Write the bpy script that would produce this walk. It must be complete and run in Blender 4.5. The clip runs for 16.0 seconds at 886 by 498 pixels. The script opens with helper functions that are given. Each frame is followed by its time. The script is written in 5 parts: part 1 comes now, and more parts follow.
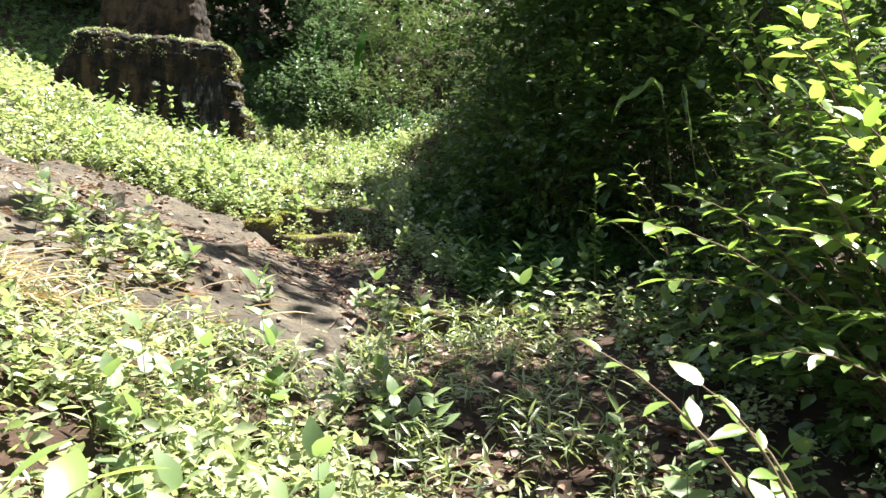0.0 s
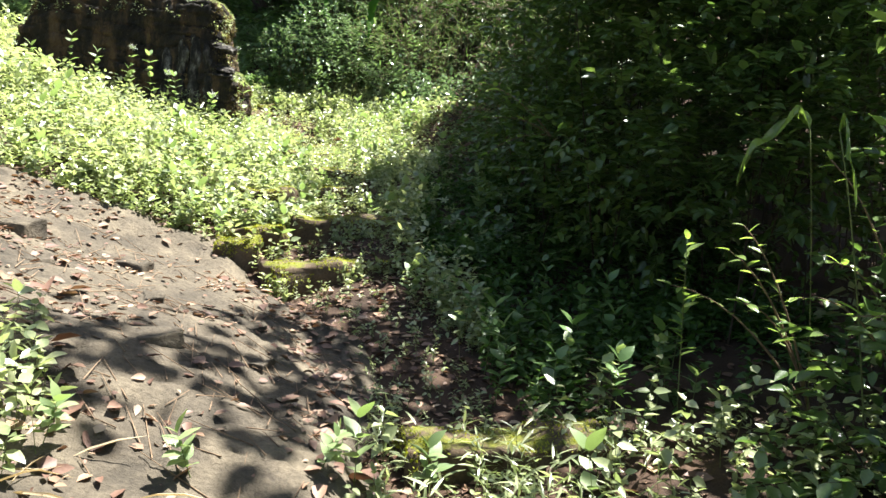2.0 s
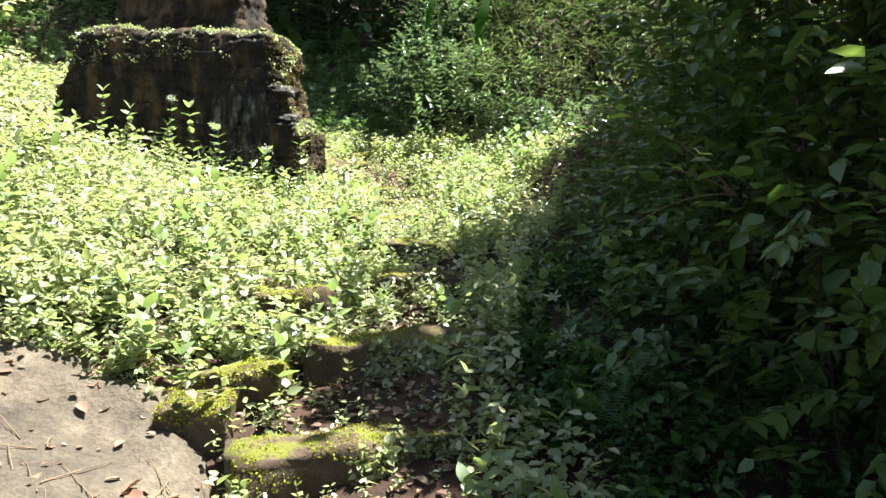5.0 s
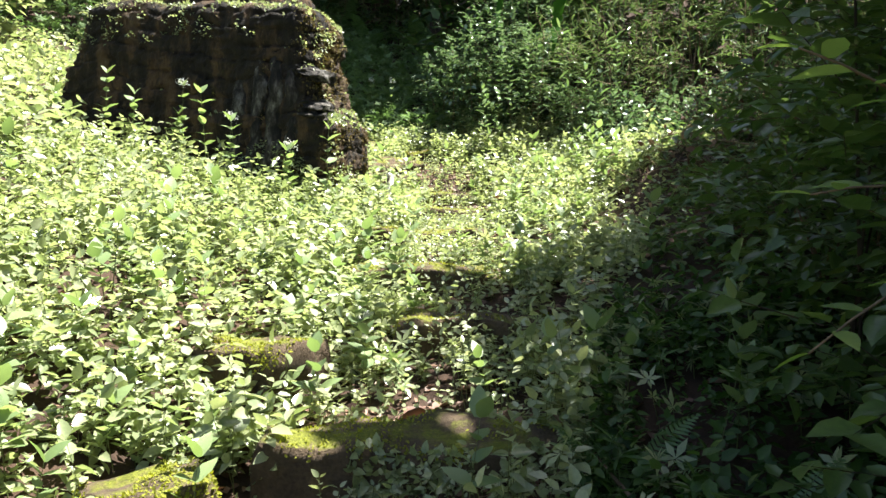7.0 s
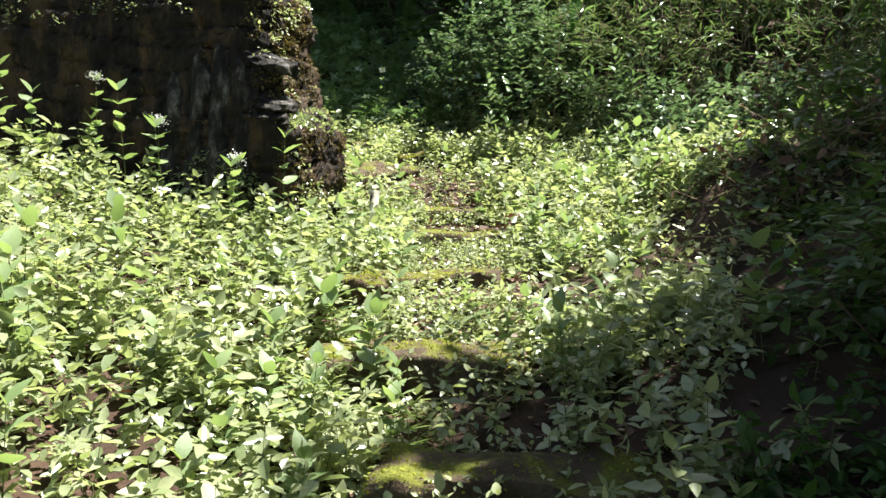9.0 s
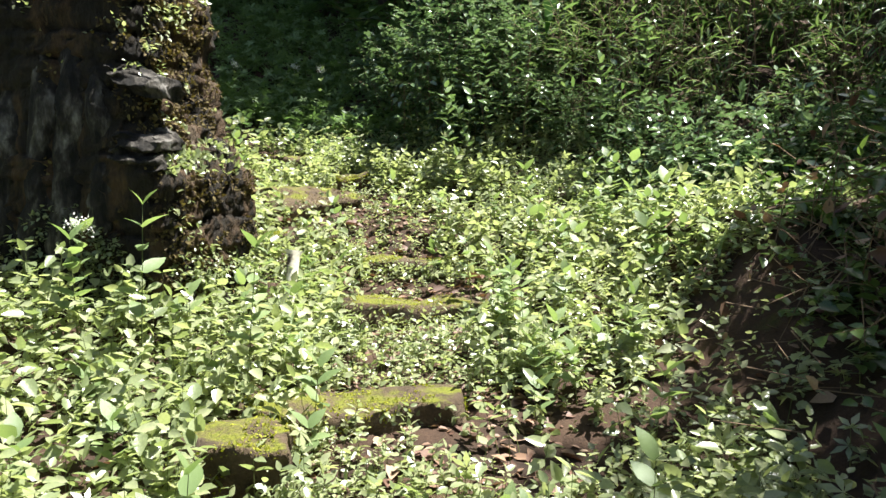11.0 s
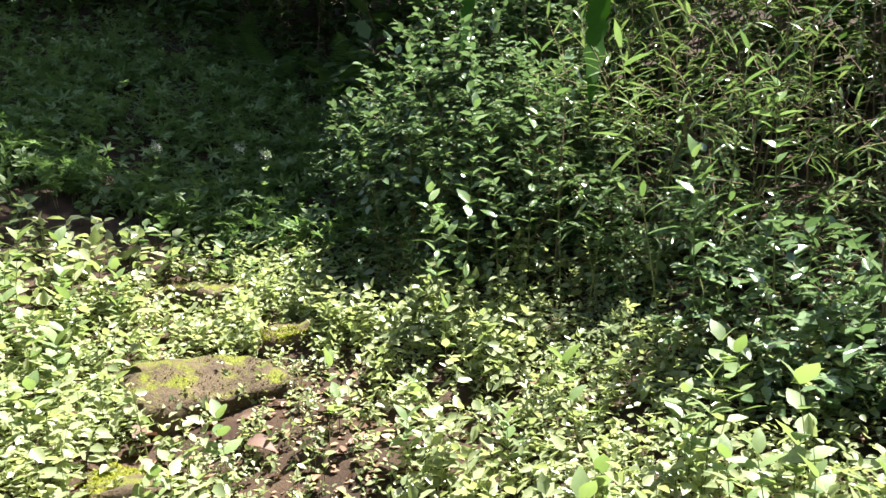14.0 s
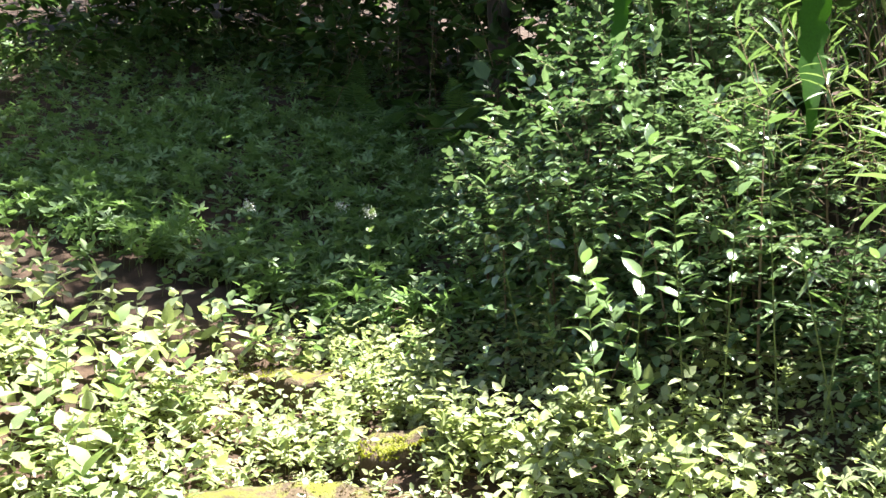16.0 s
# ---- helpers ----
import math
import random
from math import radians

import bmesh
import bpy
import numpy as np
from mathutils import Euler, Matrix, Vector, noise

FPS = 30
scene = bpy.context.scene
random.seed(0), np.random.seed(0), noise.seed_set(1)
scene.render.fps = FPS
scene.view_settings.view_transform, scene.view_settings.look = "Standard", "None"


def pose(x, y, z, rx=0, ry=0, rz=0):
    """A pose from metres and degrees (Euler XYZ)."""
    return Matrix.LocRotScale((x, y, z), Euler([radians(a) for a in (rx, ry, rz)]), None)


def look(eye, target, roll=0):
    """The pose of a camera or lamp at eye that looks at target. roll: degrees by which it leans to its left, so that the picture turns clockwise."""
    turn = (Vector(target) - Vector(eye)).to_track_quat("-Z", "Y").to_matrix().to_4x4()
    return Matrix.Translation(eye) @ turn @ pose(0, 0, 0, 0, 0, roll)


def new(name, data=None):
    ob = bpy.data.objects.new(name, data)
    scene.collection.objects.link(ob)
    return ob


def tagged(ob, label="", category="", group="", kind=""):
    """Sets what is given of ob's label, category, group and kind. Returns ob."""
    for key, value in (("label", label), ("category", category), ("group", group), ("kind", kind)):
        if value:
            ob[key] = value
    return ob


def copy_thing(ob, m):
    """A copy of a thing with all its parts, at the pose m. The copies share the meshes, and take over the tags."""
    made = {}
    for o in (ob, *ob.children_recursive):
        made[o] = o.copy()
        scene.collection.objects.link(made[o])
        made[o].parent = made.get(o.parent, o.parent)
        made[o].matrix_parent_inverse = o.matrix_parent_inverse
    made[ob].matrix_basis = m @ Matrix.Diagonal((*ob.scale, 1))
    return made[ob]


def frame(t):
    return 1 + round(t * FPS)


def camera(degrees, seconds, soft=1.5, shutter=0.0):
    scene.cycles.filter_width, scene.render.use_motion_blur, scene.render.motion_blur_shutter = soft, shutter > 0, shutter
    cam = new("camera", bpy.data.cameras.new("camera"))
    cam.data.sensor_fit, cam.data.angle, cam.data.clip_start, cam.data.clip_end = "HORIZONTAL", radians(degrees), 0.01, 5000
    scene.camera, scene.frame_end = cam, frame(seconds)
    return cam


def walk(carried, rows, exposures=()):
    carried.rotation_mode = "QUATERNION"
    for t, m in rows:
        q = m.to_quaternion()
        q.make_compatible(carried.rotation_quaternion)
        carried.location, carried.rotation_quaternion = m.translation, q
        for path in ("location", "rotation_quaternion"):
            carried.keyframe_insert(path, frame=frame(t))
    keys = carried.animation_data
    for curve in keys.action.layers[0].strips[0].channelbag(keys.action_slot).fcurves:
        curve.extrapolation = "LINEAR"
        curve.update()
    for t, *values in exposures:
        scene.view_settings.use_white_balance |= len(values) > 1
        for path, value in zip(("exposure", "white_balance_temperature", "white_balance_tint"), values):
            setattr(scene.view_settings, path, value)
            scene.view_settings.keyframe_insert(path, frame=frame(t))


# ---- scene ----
cam = camera(59.9, 16.0)
METRES, EYE, TILT, LEAN, TURN = 15.0, 1.6, -2.0, -1.5, 0.0
ROWS = [
    (0.0, 0.0, 0.0, 0.0, 0.0, 0.0, -0.0),
    (0.5, 0.0052, 0.0345, 0.022, 3.01, -0.57, 0.06),
    (1.0, 0.0054, 0.0557, 0.0241, 4.41, -1.63, -0.13),
    (1.5, 0.004, 0.0897, 0.0268, 3.11, -3.77, -0.51),
    (2.0, -0.0005, 0.1191, 0.05, 1.62, -4.2, -0.84),
    (2.5, -0.0009, 0.138, 0.0536, 1.89, -2.98, -0.78),
    (3.0, 0.0047, 0.1731, 0.0488, 3.18, -2.83, -0.12),
    (3.5, 0.0128, 0.2162, 0.0583, 6.41, -1.95, 1.01),
    (6.0, 0.0118, 0.3704, 0.0804, 16.26, -1.64, 1.68),
    (6.5, 0.0093, 0.3991, 0.0799, 18.29, -0.61, 0.95),
    (7.0, -0.0006, 0.4323, 0.087, 18.48, -1.55, 0.82),
    (7.5, -0.0089, 0.4549, 0.1002, 18.62, -2.19, 0.64),
    (8.0, -0.0185, 0.4796, 0.0986, 19.47, -2.1, 0.63),
    (8.5, -0.0282, 0.5167, 0.105, 19.3, -2.22, 1.21),
    (11.0, -0.066, 0.6536, 0.1473, 15.29, -3.74, 1.08),
    (11.5, -0.0679, 0.6898, 0.167, 15.19, -4.29, 1.26),
    (12.0, -0.0719, 0.7156, 0.1705, 14.35, -3.77, 1.23),
    (12.5, -0.0803, 0.7541, 0.1717, 13.57, -4.08, 1.08),
    (13.0, -0.0893, 0.79, 0.191, 12.67, -3.42, 0.96),
    (13.5, -0.0964, 0.8155, 0.1934, 12.71, -0.92, 0.94),
    (14.0, -0.1007, 0.8539, 0.1969, 17.29, 0.21, 1.85),
    (14.5, -0.1034, 0.8809, 0.2035, 20.86, 2.41, 1.9),
    (15.0, -0.1132, 0.8986, 0.2038, 21.54, 2.38, 1.59),
    (15.5, -0.1286, 0.9162, 0.2068, 22.35, 3.51, 1.54),
    (16.0, -0.14, 0.9294, 0.2089, 25.35, 4.51, 1.69),
]
walk(cam, [(t, pose(0, 0, EYE, TILT, LEAN, TURN) @ pose(METRES * x, METRES * y, METRES * z, 90 + pitch, roll, yaw)) for t, x, y, z, yaw, pitch, roll in ROWS], exposures=[(0.0, 2.32), (1.5, 2.25), (2.5, 2.65), (3.0, 2.77), (3.5, 2.72), (6.0, 2.36), (7.0, 2.3), (8.5, 1.96), (11.0, 1.93), (12.5, 1.87), (13.5, 2.08), (14.5, 2.5), (16.0, 2.93)])

# ---- world, sun, exposure ----
SUN_DIR = Vector((0.28, 0.24, 0.93)).normalized()          # towards the sun: ahead and to the right, high
world = bpy.data.worlds.new("sky")
scene.world = world
world.use_nodes = True
wn = world.node_tree
sky = wn.nodes.new("ShaderNodeTexSky")
sky.sky_type, sky.sun_disc = "NISHITA", False
sky.air_density, sky.dust_density, sky.ozone_density = 1.0, 1.6, 1.0
sky.sun_elevation = math.asin(SUN_DIR.z)
sky.sun_rotation = math.atan2(SUN_DIR.x, SUN_DIR.y)
wn.links.new(sky.outputs[0], wn.nodes["Background"].inputs[0])
wn.nodes["Background"].inputs[1].default_value = 0.05
sun = new("sun", bpy.data.lights.new("sun", "SUN"))
sun.data.energy, sun.data.angle, sun.data.color = 5.0, radians(0.5), (1.0, 0.98, 0.95)
sun.matrix_world = look((0, 0, 40), Vector((0, 0, 40)) - SUN_DIR)


# ---- materials ----
def material(name):
    m = bpy.data.materials.new(name)
    m.use_nodes = True
    t = m.node_tree
    t.nodes.clear()
    return m, t, t.nodes.new("ShaderNodeOutputMaterial")


def node(t, kind, links=(), **values):
    n = t.nodes.new(kind)
    for key, v in values.items():
        if key == "props":
            for k, w in v.items():
                setattr(n, k, w)
        else:
            n.inputs[key.replace("_", " ")].default_value = v
    for src, dst in links:
        t.links.new(src, n.inputs[dst])
    return n


def ramp(t, fac, stops):
    n = t.nodes.new("ShaderNodeValToRGB")
    e = n.color_ramp.elements
    while len(e) < len(stops):
        e.new(0.5)
    for el, (p, c) in zip(e, stops):
        el.position, el.color = p, (*c, 1)
    t.links.new(fac, n.inputs[0])
    return n.outputs[0]


def mixed(t, fac, a, b, mode="MIX"):
    n = t.nodes.new("ShaderNodeMix")
    n.data_type, n.blend_type = "RGBA", mode
    for v, i in ((fac, 0), (a, 6), (b, 7)):
        if isinstance(v, (int, float)):
            n.inputs[i].default_value = v
        elif isinstance(v, tuple):
            n.inputs[i].default_value = (*v, 1)
        else:
            t.links.new(v, n.inputs[i])
    return n.outputs[2]


def noise_tex(t, vec, scale, detail=4.0, rough=0.55):
    n = node(t, "ShaderNodeTexNoise", [(vec, "Vector")], Scale=scale, Detail=detail, Roughness=rough)
    return n.outputs["Fac"]


def leaf_material(name, stops, gloss=0.38, thin=0.45, glow=(1.3, 1.35, 0.8), per_object=False, spec=0.5):
    """Leaf: varied greens leaf by leaf, waxy top, light shining through."""
    m, t, out = material(name)
    if per_object:
        rnd = node(t, "ShaderNodeObjectInfo").outputs["Random"]
    else:
        rnd = node(t, "ShaderNodeNewGeometry").outputs["Random Per Island"]
    pos = node(t, "ShaderNodeTexCoord").outputs["Object"]
    big = noise_tex(t, pos, 0.8, 2.0)
    f = node(t, "ShaderNodeMath", [(rnd, 0), (big, 1)], props={"operation": "ADD"})
    f2 = node(t, "ShaderNodeMath", [(f.outputs[0], 0)], props={"operation": "MULTIPLY"})
    f2.inputs[1].default_value = 0.55
    col = ramp(t, f2.outputs[0], stops)
    fine = noise_tex(t, pos, 90, 3.0)
    col = mixed(t, 0.35, col, ramp(t, fine, [(0.3, (0.55, 0.55, 0.5)), (0.7, (1.25, 1.25, 1.1))]), "MULTIPLY")
    bump = node(t, "ShaderNodeBump", [(fine, "Height")], Strength=0.25, Distance=0.004)
    p = node(t, "ShaderNodeBsdfPrincipled", [(col, "Base Color"), (bump.outputs[0], "Normal")], Roughness=gloss)
    p.inputs["Specular IOR Level"].default_value = spec
    tr = node(t, "ShaderNodeBsdfTranslucent", [(mixed(t, 1.0, col, glow, "MULTIPLY"), "Color")])
    mx = node(t, "ShaderNodeMixShader", [(p.outputs[0], 1), (tr.outputs[0], 2)], Fac=thin)
    t.links.new(mx.outputs[0], out.inputs[0])
    return m


def solid_material(name, stops, scale, rough=0.9, bump=0.5, dist=0.02, moss=None, fine_scale=60.0, stretch=(1, 1, 1)):
    """Earth, stone or bark: two scales of noise in colour and relief; moss where the face looks up."""
    m, t, out = material(name)
    pos = node(t, "ShaderNodeTexCoord").outputs["Object"]
    mp = node(t, "ShaderNodeMapping", [(pos, "Vector")], Scale=stretch)
    vec = mp.outputs[0]
    a = noise_tex(t, vec, scale, 6.0, 0.62)
    b = noise_tex(t, vec, fine_scale, 5.0, 0.7)
    col = ramp(t, a, stops)
    col = mixed(t, 0.6, col, ramp(t, b, [(0.28, (0.35, 0.33, 0.3)), (0.72, (1.45, 1.42, 1.35))]), "MULTIPLY")
    if moss:
        nz = node(t, "ShaderNodeSeparateXYZ", [(node(t, "ShaderNodeNewGeometry").outputs["Normal"], 0)]).outputs["Z"]
        patch = noise_tex(t, pos, moss[2], 5.0, 0.65)
        s = node(t, "ShaderNodeMath", [(nz, 0), (patch, 2)], props={"operation": "MULTIPLY_ADD"})
        s.inputs[1].default_value = moss[3]
        fac = ramp(t, s.outputs[0], [(moss[4], (0, 0, 0)), (moss[4] + 0.12, (1, 1, 1))])
        green = ramp(t, b, [(0.3, moss[0]), (0.7, moss[1])])
        col = mixed(t, fac, col, green)
    h = node(t, "ShaderNodeMath", [(a, 0), (b, 2)], props={"operation": "MULTIPLY_ADD"})
    h.inputs[1].default_value = 2.0
    bp = node(t, "ShaderNodeBump", [(h.outputs[0], "Height")], Strength=bump, Distance=dist)
    p = node(t, "ShaderNodeBsdfPrincipled", [(col, "Base Color"), (bp.outputs[0], "Normal")], Roughness=rough)
    p.inputs["Specular IOR Level"].default_value = 0.25
    t.links.new(p.outputs[0], out.inputs[0])
    return m


LEAF_WEED = leaf_material("weed_leaf", [(0.1, (0.132, 0.175, 0.083)), (0.5, (0.256, 0.295, 0.15)), (0.95, (0.43, 0.445, 0.27))], 0.28, 0.4, (1.36, 1.44, 0.88), spec=0.65)
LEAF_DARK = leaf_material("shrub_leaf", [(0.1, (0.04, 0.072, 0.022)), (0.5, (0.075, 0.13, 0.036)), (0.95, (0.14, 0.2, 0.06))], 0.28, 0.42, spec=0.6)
# weed leaf darkened so that its colour carries the thicket's shade
LEAF_WEED_SHADED = leaf_material("shaded_weed_leaf", [(0.1, (0.025, 0.058, 0.014)), (0.5, (0.05, 0.1, 0.024)), (0.95, (0.09, 0.15, 0.04))], 0.42, 0.4, (1.2, 1.4, 0.7), spec=0.3)
LEAF_GLOSSY = leaf_material("glossy_shrub_leaf", [(0.1, (0.05, 0.09, 0.04)), (0.5, (0.11, 0.17, 0.08)), (0.95, (0.22, 0.285, 0.17))], 0.13, 0.22, (1.25, 1.4, 0.9), spec=1.0)
LEAF_BAMBOO = leaf_material("bamboo_leaf", [(0.1, (0.055, 0.095, 0.038)), (0.5, (0.12, 0.18, 0.07)), (0.9, (0.23, 0.285, 0.135)), (1.0, (0.38, 0.33, 0.2))], 0.13, 0.22, (1.3, 1.45, 0.8), spec=1.0)
# undergrowth greens lowered to stand for the shade of the woods
LEAF_SHADE = leaf_material("shaded_undergrowth_leaf", [(0.1, (0.025, 0.045, 0.016)), (0.5, (0.045, 0.082, 0.026)), (0.95, (0.09, 0.14, 0.05))], 0.5, 0.25, (1.2, 1.4, 0.8), spec=0.2)
# two cover leaves with the shade of the trees mixed into their greens
LEAF_COVER_SHADED = leaf_material("shaded_cover_leaf", [(0.1, (0.085, 0.13, 0.055)), (0.5, (0.14, 0.205, 0.09)), (0.95, (0.25, 0.31, 0.15))], 0.45, 0.35, (1.2, 1.4, 0.8), spec=0.25)
LEAF_HERB_SHADE = leaf_material("shaded_lobed_leaf", [(0.1, (0.09, 0.145, 0.055)), (0.5, (0.14, 0.21, 0.085)), (0.95, (0.22, 0.3, 0.14))], 0.5, 0.35, (1.2, 1.4, 0.8), spec=0.25)
LEAF_TREE = leaf_material("tree_leaf", [(0.1, (0.03, 0.06, 0.015)), (0.9, (0.08, 0.13, 0.03))], 0.4, 0.3)
LEAF_DRY = leaf_material("dry_leaf", [(0.1, (0.07, 0.035, 0.025)), (0.45, (0.14, 0.075, 0.05)), (0.75, (0.26, 0.16, 0.1)), (0.95, (0.42, 0.33, 0.23))], 0.6, 0.15, (1.1, 0.9, 0.6))
STRAW = leaf_material("dry_straw", [(0.1, (0.3, 0.23, 0.14)), (0.9, (0.5, 0.41, 0.27))], 0.6, 0.2, (1.1, 0.95, 0.6))
STEM = solid_material("green_stem", [(0.3, (0.10, 0.13, 0.04)), (0.7, (0.17, 0.19, 0.07))], 20, 0.6, 0.2, 0.003)
TWIG = solid_material("brown_twig", [(0.3, (0.12, 0.08, 0.05)), (0.7, (0.24, 0.17, 0.11))], 18, 0.85, 0.4, 0.004)
BARK = solid_material("bark", [(0.3, (0.04, 0.03, 0.022)), (0.7, (0.10, 0.075, 0.055))], 3, 0.95, 0.8, 0.03, stretch=(3, 3, 0.6))
SOIL = solid_material("forest_soil", [(0.3, (0.026, 0.017, 0.011)), (0.55, (0.055, 0.033, 0.021)), (0.75, (0.085, 0.055, 0.035))], 2.2, 0.95, 0.7, 0.02, ((0.03, 0.042, 0.01), (0.065, 0.08, 0.018), 1.3, 0.12, 0.74))
SLAB = solid_material("earth_crusted_rock", [(0.28, (0.037, 0.032, 0.024)), (0.45, (0.074, 0.062, 0.045)), (0.6, (0.114, 0.095, 0.067)), (0.78, (0.18, 0.152, 0.106))], 2.4, 0.9, 0.9, 0.025, ((0.09, 0.09, 0.03), (0.16, 0.15, 0.05), 2.6, 0.1, 0.80), 34)
STONE = solid_material("mossy_stone", [(0.3, (0.055, 0.04, 0.026)), (0.55, (0.11, 0.08, 0.05)), (0.75, (0.18, 0.135, 0.09))], 6, 0.92, 0.9, 0.02, ((0.07, 0.08, 0.012), (0.19, 0.2, 0.025), 5.0, 0.32, 0.75), 70)
ROCK = solid_material("black_weathered_rock", [(0.32, (0.012, 0.010, 0.008)), (0.48, (0.03, 0.024, 0.016)), (0.58, (0.1, 0.062, 0.032)), (0.7, (0.12, 0.09, 0.06)), (0.8, (0.2, 0.19, 0.18))], 2.0, 0.85, 1.0, 0.05, ((0.07, 0.06, 0.02), (0.15, 0.14, 0.04), 4.0, 0.42, 0.86), 26, (2.2, 2.2, 0.7))

PALE_ROCK = solid_material("pale_weathered_rock", [(0.4, (0.010, 0.009, 0.007)), (0.5, (0.03, 0.026, 0.021)), (0.58, (0.09, 0.082, 0.07)), (0.7, (0.22, 0.21, 0.19))], 7, 0.85, 0.9, 0.02, fine_scale=40, stretch=(1.5, 1.5, 0.6))


# ---- mesh helpers ----
def mesh_object(name, verts, faces, mats, slots=None, parent=None, smooth=False):
    """One mesh object from arrays: verts (n,3), faces a list of (array (m,k)) blocks; slots: a material index a block."""
    me = bpy.data.meshes.new(name)
    verts = np.asarray(verts, np.float32)
    blocks = [np.asarray(f, np.int32) for f in faces]
    me.vertices.add(len(verts))
    me.vertices.foreach_set("co", verts.ravel())
    counts = np.concatenate([np.full(len(b), b.shape[1], np.int32) for b in blocks])
    loops = np.concatenate([b.ravel() for b in blocks])
    me.loops.add(len(loops))
    me.loops.foreach_set("vertex_index", loops)
    me.polygons.add(len(counts))
    me.polygons.foreach_set("loop_start", np.concatenate([[0], np.cumsum(counts)[:-1]]).astype(np.int32))
    if slots is not None:
        me.polygons.foreach_set("material_index", np.concatenate([np.full(len(b), s, np.int32) for b, s in zip(blocks, slots)]))
    if smooth:
        me.polygons.foreach_set("use_smooth", np.ones(len(counts), bool))
    for m in mats:
        me.materials.append(m)
    me.update(calc_edges=True)
    ob = new(name, me)
    ob.parent = parent
    return ob


def tube(points, r0, r1, sides=6):
    """A tapered stem along points."""
    bm = bmesh.new()
    pts = [Vector(p) for p in points]
    rings = []
    for k, p in enumerate(pts):
        d = (pts[min(k + 1, len(pts) - 1)] - pts[max(k - 1, 0)]).normalized()
        u = d.cross(Vector((0.3, 0.9, 0.2))).normalized()
        w = d.cross(u)
        r = r0 + (r1 - r0) * k / (len(pts) - 1)
        rings.append([bm.verts.new(p + (u * math.cos(a) + w * math.sin(a)) * r) for a in (2 * math.pi * i / sides for i in range(sides))])
    for a, b in zip(rings, rings[1:]):
        for i in range(sides):
            bm.faces.new((a[i], a[(i + 1) % sides], b[(i + 1) % sides], b[i])).smooth = True
    bm.faces.new(rings[-1])
    return bm


def part(name, bm, mat, parent, label=""):
    me = bpy.data.meshes.new(name)
    bm.to_mesh(me)
    bm.free()
    me.materials.append(mat)
    ob = new(name, me)
    ob.parent = parent
    return tagged(ob, label)


# leaf shapes: x across, y along, z up; unit length
OVATE_V = np.array([(0, 0, 0), (-0.2, 0.18, 0.05), (-0.27, 0.42, 0.05), (-0.16, 0.75, 0.0), (0, 1, -0.1), (0.16, 0.75, 0.0), (0.27, 0.42, 0.05), (0.2, 0.18, 0.05), (0, 0.42, -0.01), (0, 0.75, -0.03)])
OVATE_F = (np.array([(0, 8, 2, 1), (8, 9, 3, 2), (0, 7, 6, 8), (8, 6, 5, 9)]), np.array([(9, 4, 3), (9, 5, 4)]))
SMALL_V = np.array([(0, 0, 0), (-0.29, 0.27, 0.07), (-0.23, 0.64, 0.04), (0, 1, -0.1), (0.23, 0.64, 0.04), (0.29, 0.27, 0.07)])
SMALL_F = (np.array([(0, 3, 2, 1), (0, 5, 4, 3)]),)
BLADE_V = np.array([(0, 0, 0), (-0.07, 0.3, 0.02), (-0.055, 0.65, -0.03), (0, 1, -0.16), (0.055, 0.65, -0.03), (0.07, 0.3, 0.02), (0, 0.3, 0.0), (0, 0.65, -0.05)])
BLADE_F = (np.array([(6, 7, 2, 1), (6, 5, 4, 7)]), np.array([(0, 6, 1), (0, 5, 6), (7, 3, 2), (7, 4, 3)]))


STAR_V = np.array([(0, 0, 0)] + [(math.sin(a + da) * r, math.cos(a + da) * r, -0.12 * r * r + (0.03 if da else 0)) for a, ln in ((-2.0, 0.6), (-1.05, 0.85), (0, 1.0), (1.05, 0.85), (2.0, 0.6)) for da, r in ((-0.36, 0.5 * ln), (0, ln), (0.36, 0.5 * ln))])
STAR_F = (np.array([(0, 3 * k + 3, 3 * k + 2, 3 * k + 1) for k in range(5)]),)
STAR = (STAR_V, STAR_F)
OV, SM, BL = (OVATE_V, OVATE_F), (SMALL_V, SMALL_F), (BLADE_V, BLADE_F)


def leaf_arrays(pos, along, up, size, shape):
    """Many leaves at once: places, directions, upward sides and lengths, as one set of vertices and faces."""
    V, F = shape
    pos, along, up = (np.asarray(a, float) for a in (pos, along, up))
    along = along / np.linalg.norm(along, axis=1, keepdims=True)
    side = np.cross(along, up)
    side /= np.linalg.norm(side, axis=1, keepdims=True) + 1e-9
    nrm = np.cross(side, along)
    s = np.asarray(size, float)[:, None, None]
    v = pos[:, None] + s * (V[None, :, 0, None] * side[:, None] + V[None, :, 1, None] * along[:, None] + V[None, :, 2, None] * nrm[:, None])
    base = (np.arange(len(pos)) * len(V))[:, None, None]
    return v.reshape(-1, 3), [(f[None] + base).reshape(-1, f.shape[1]) for f in F]


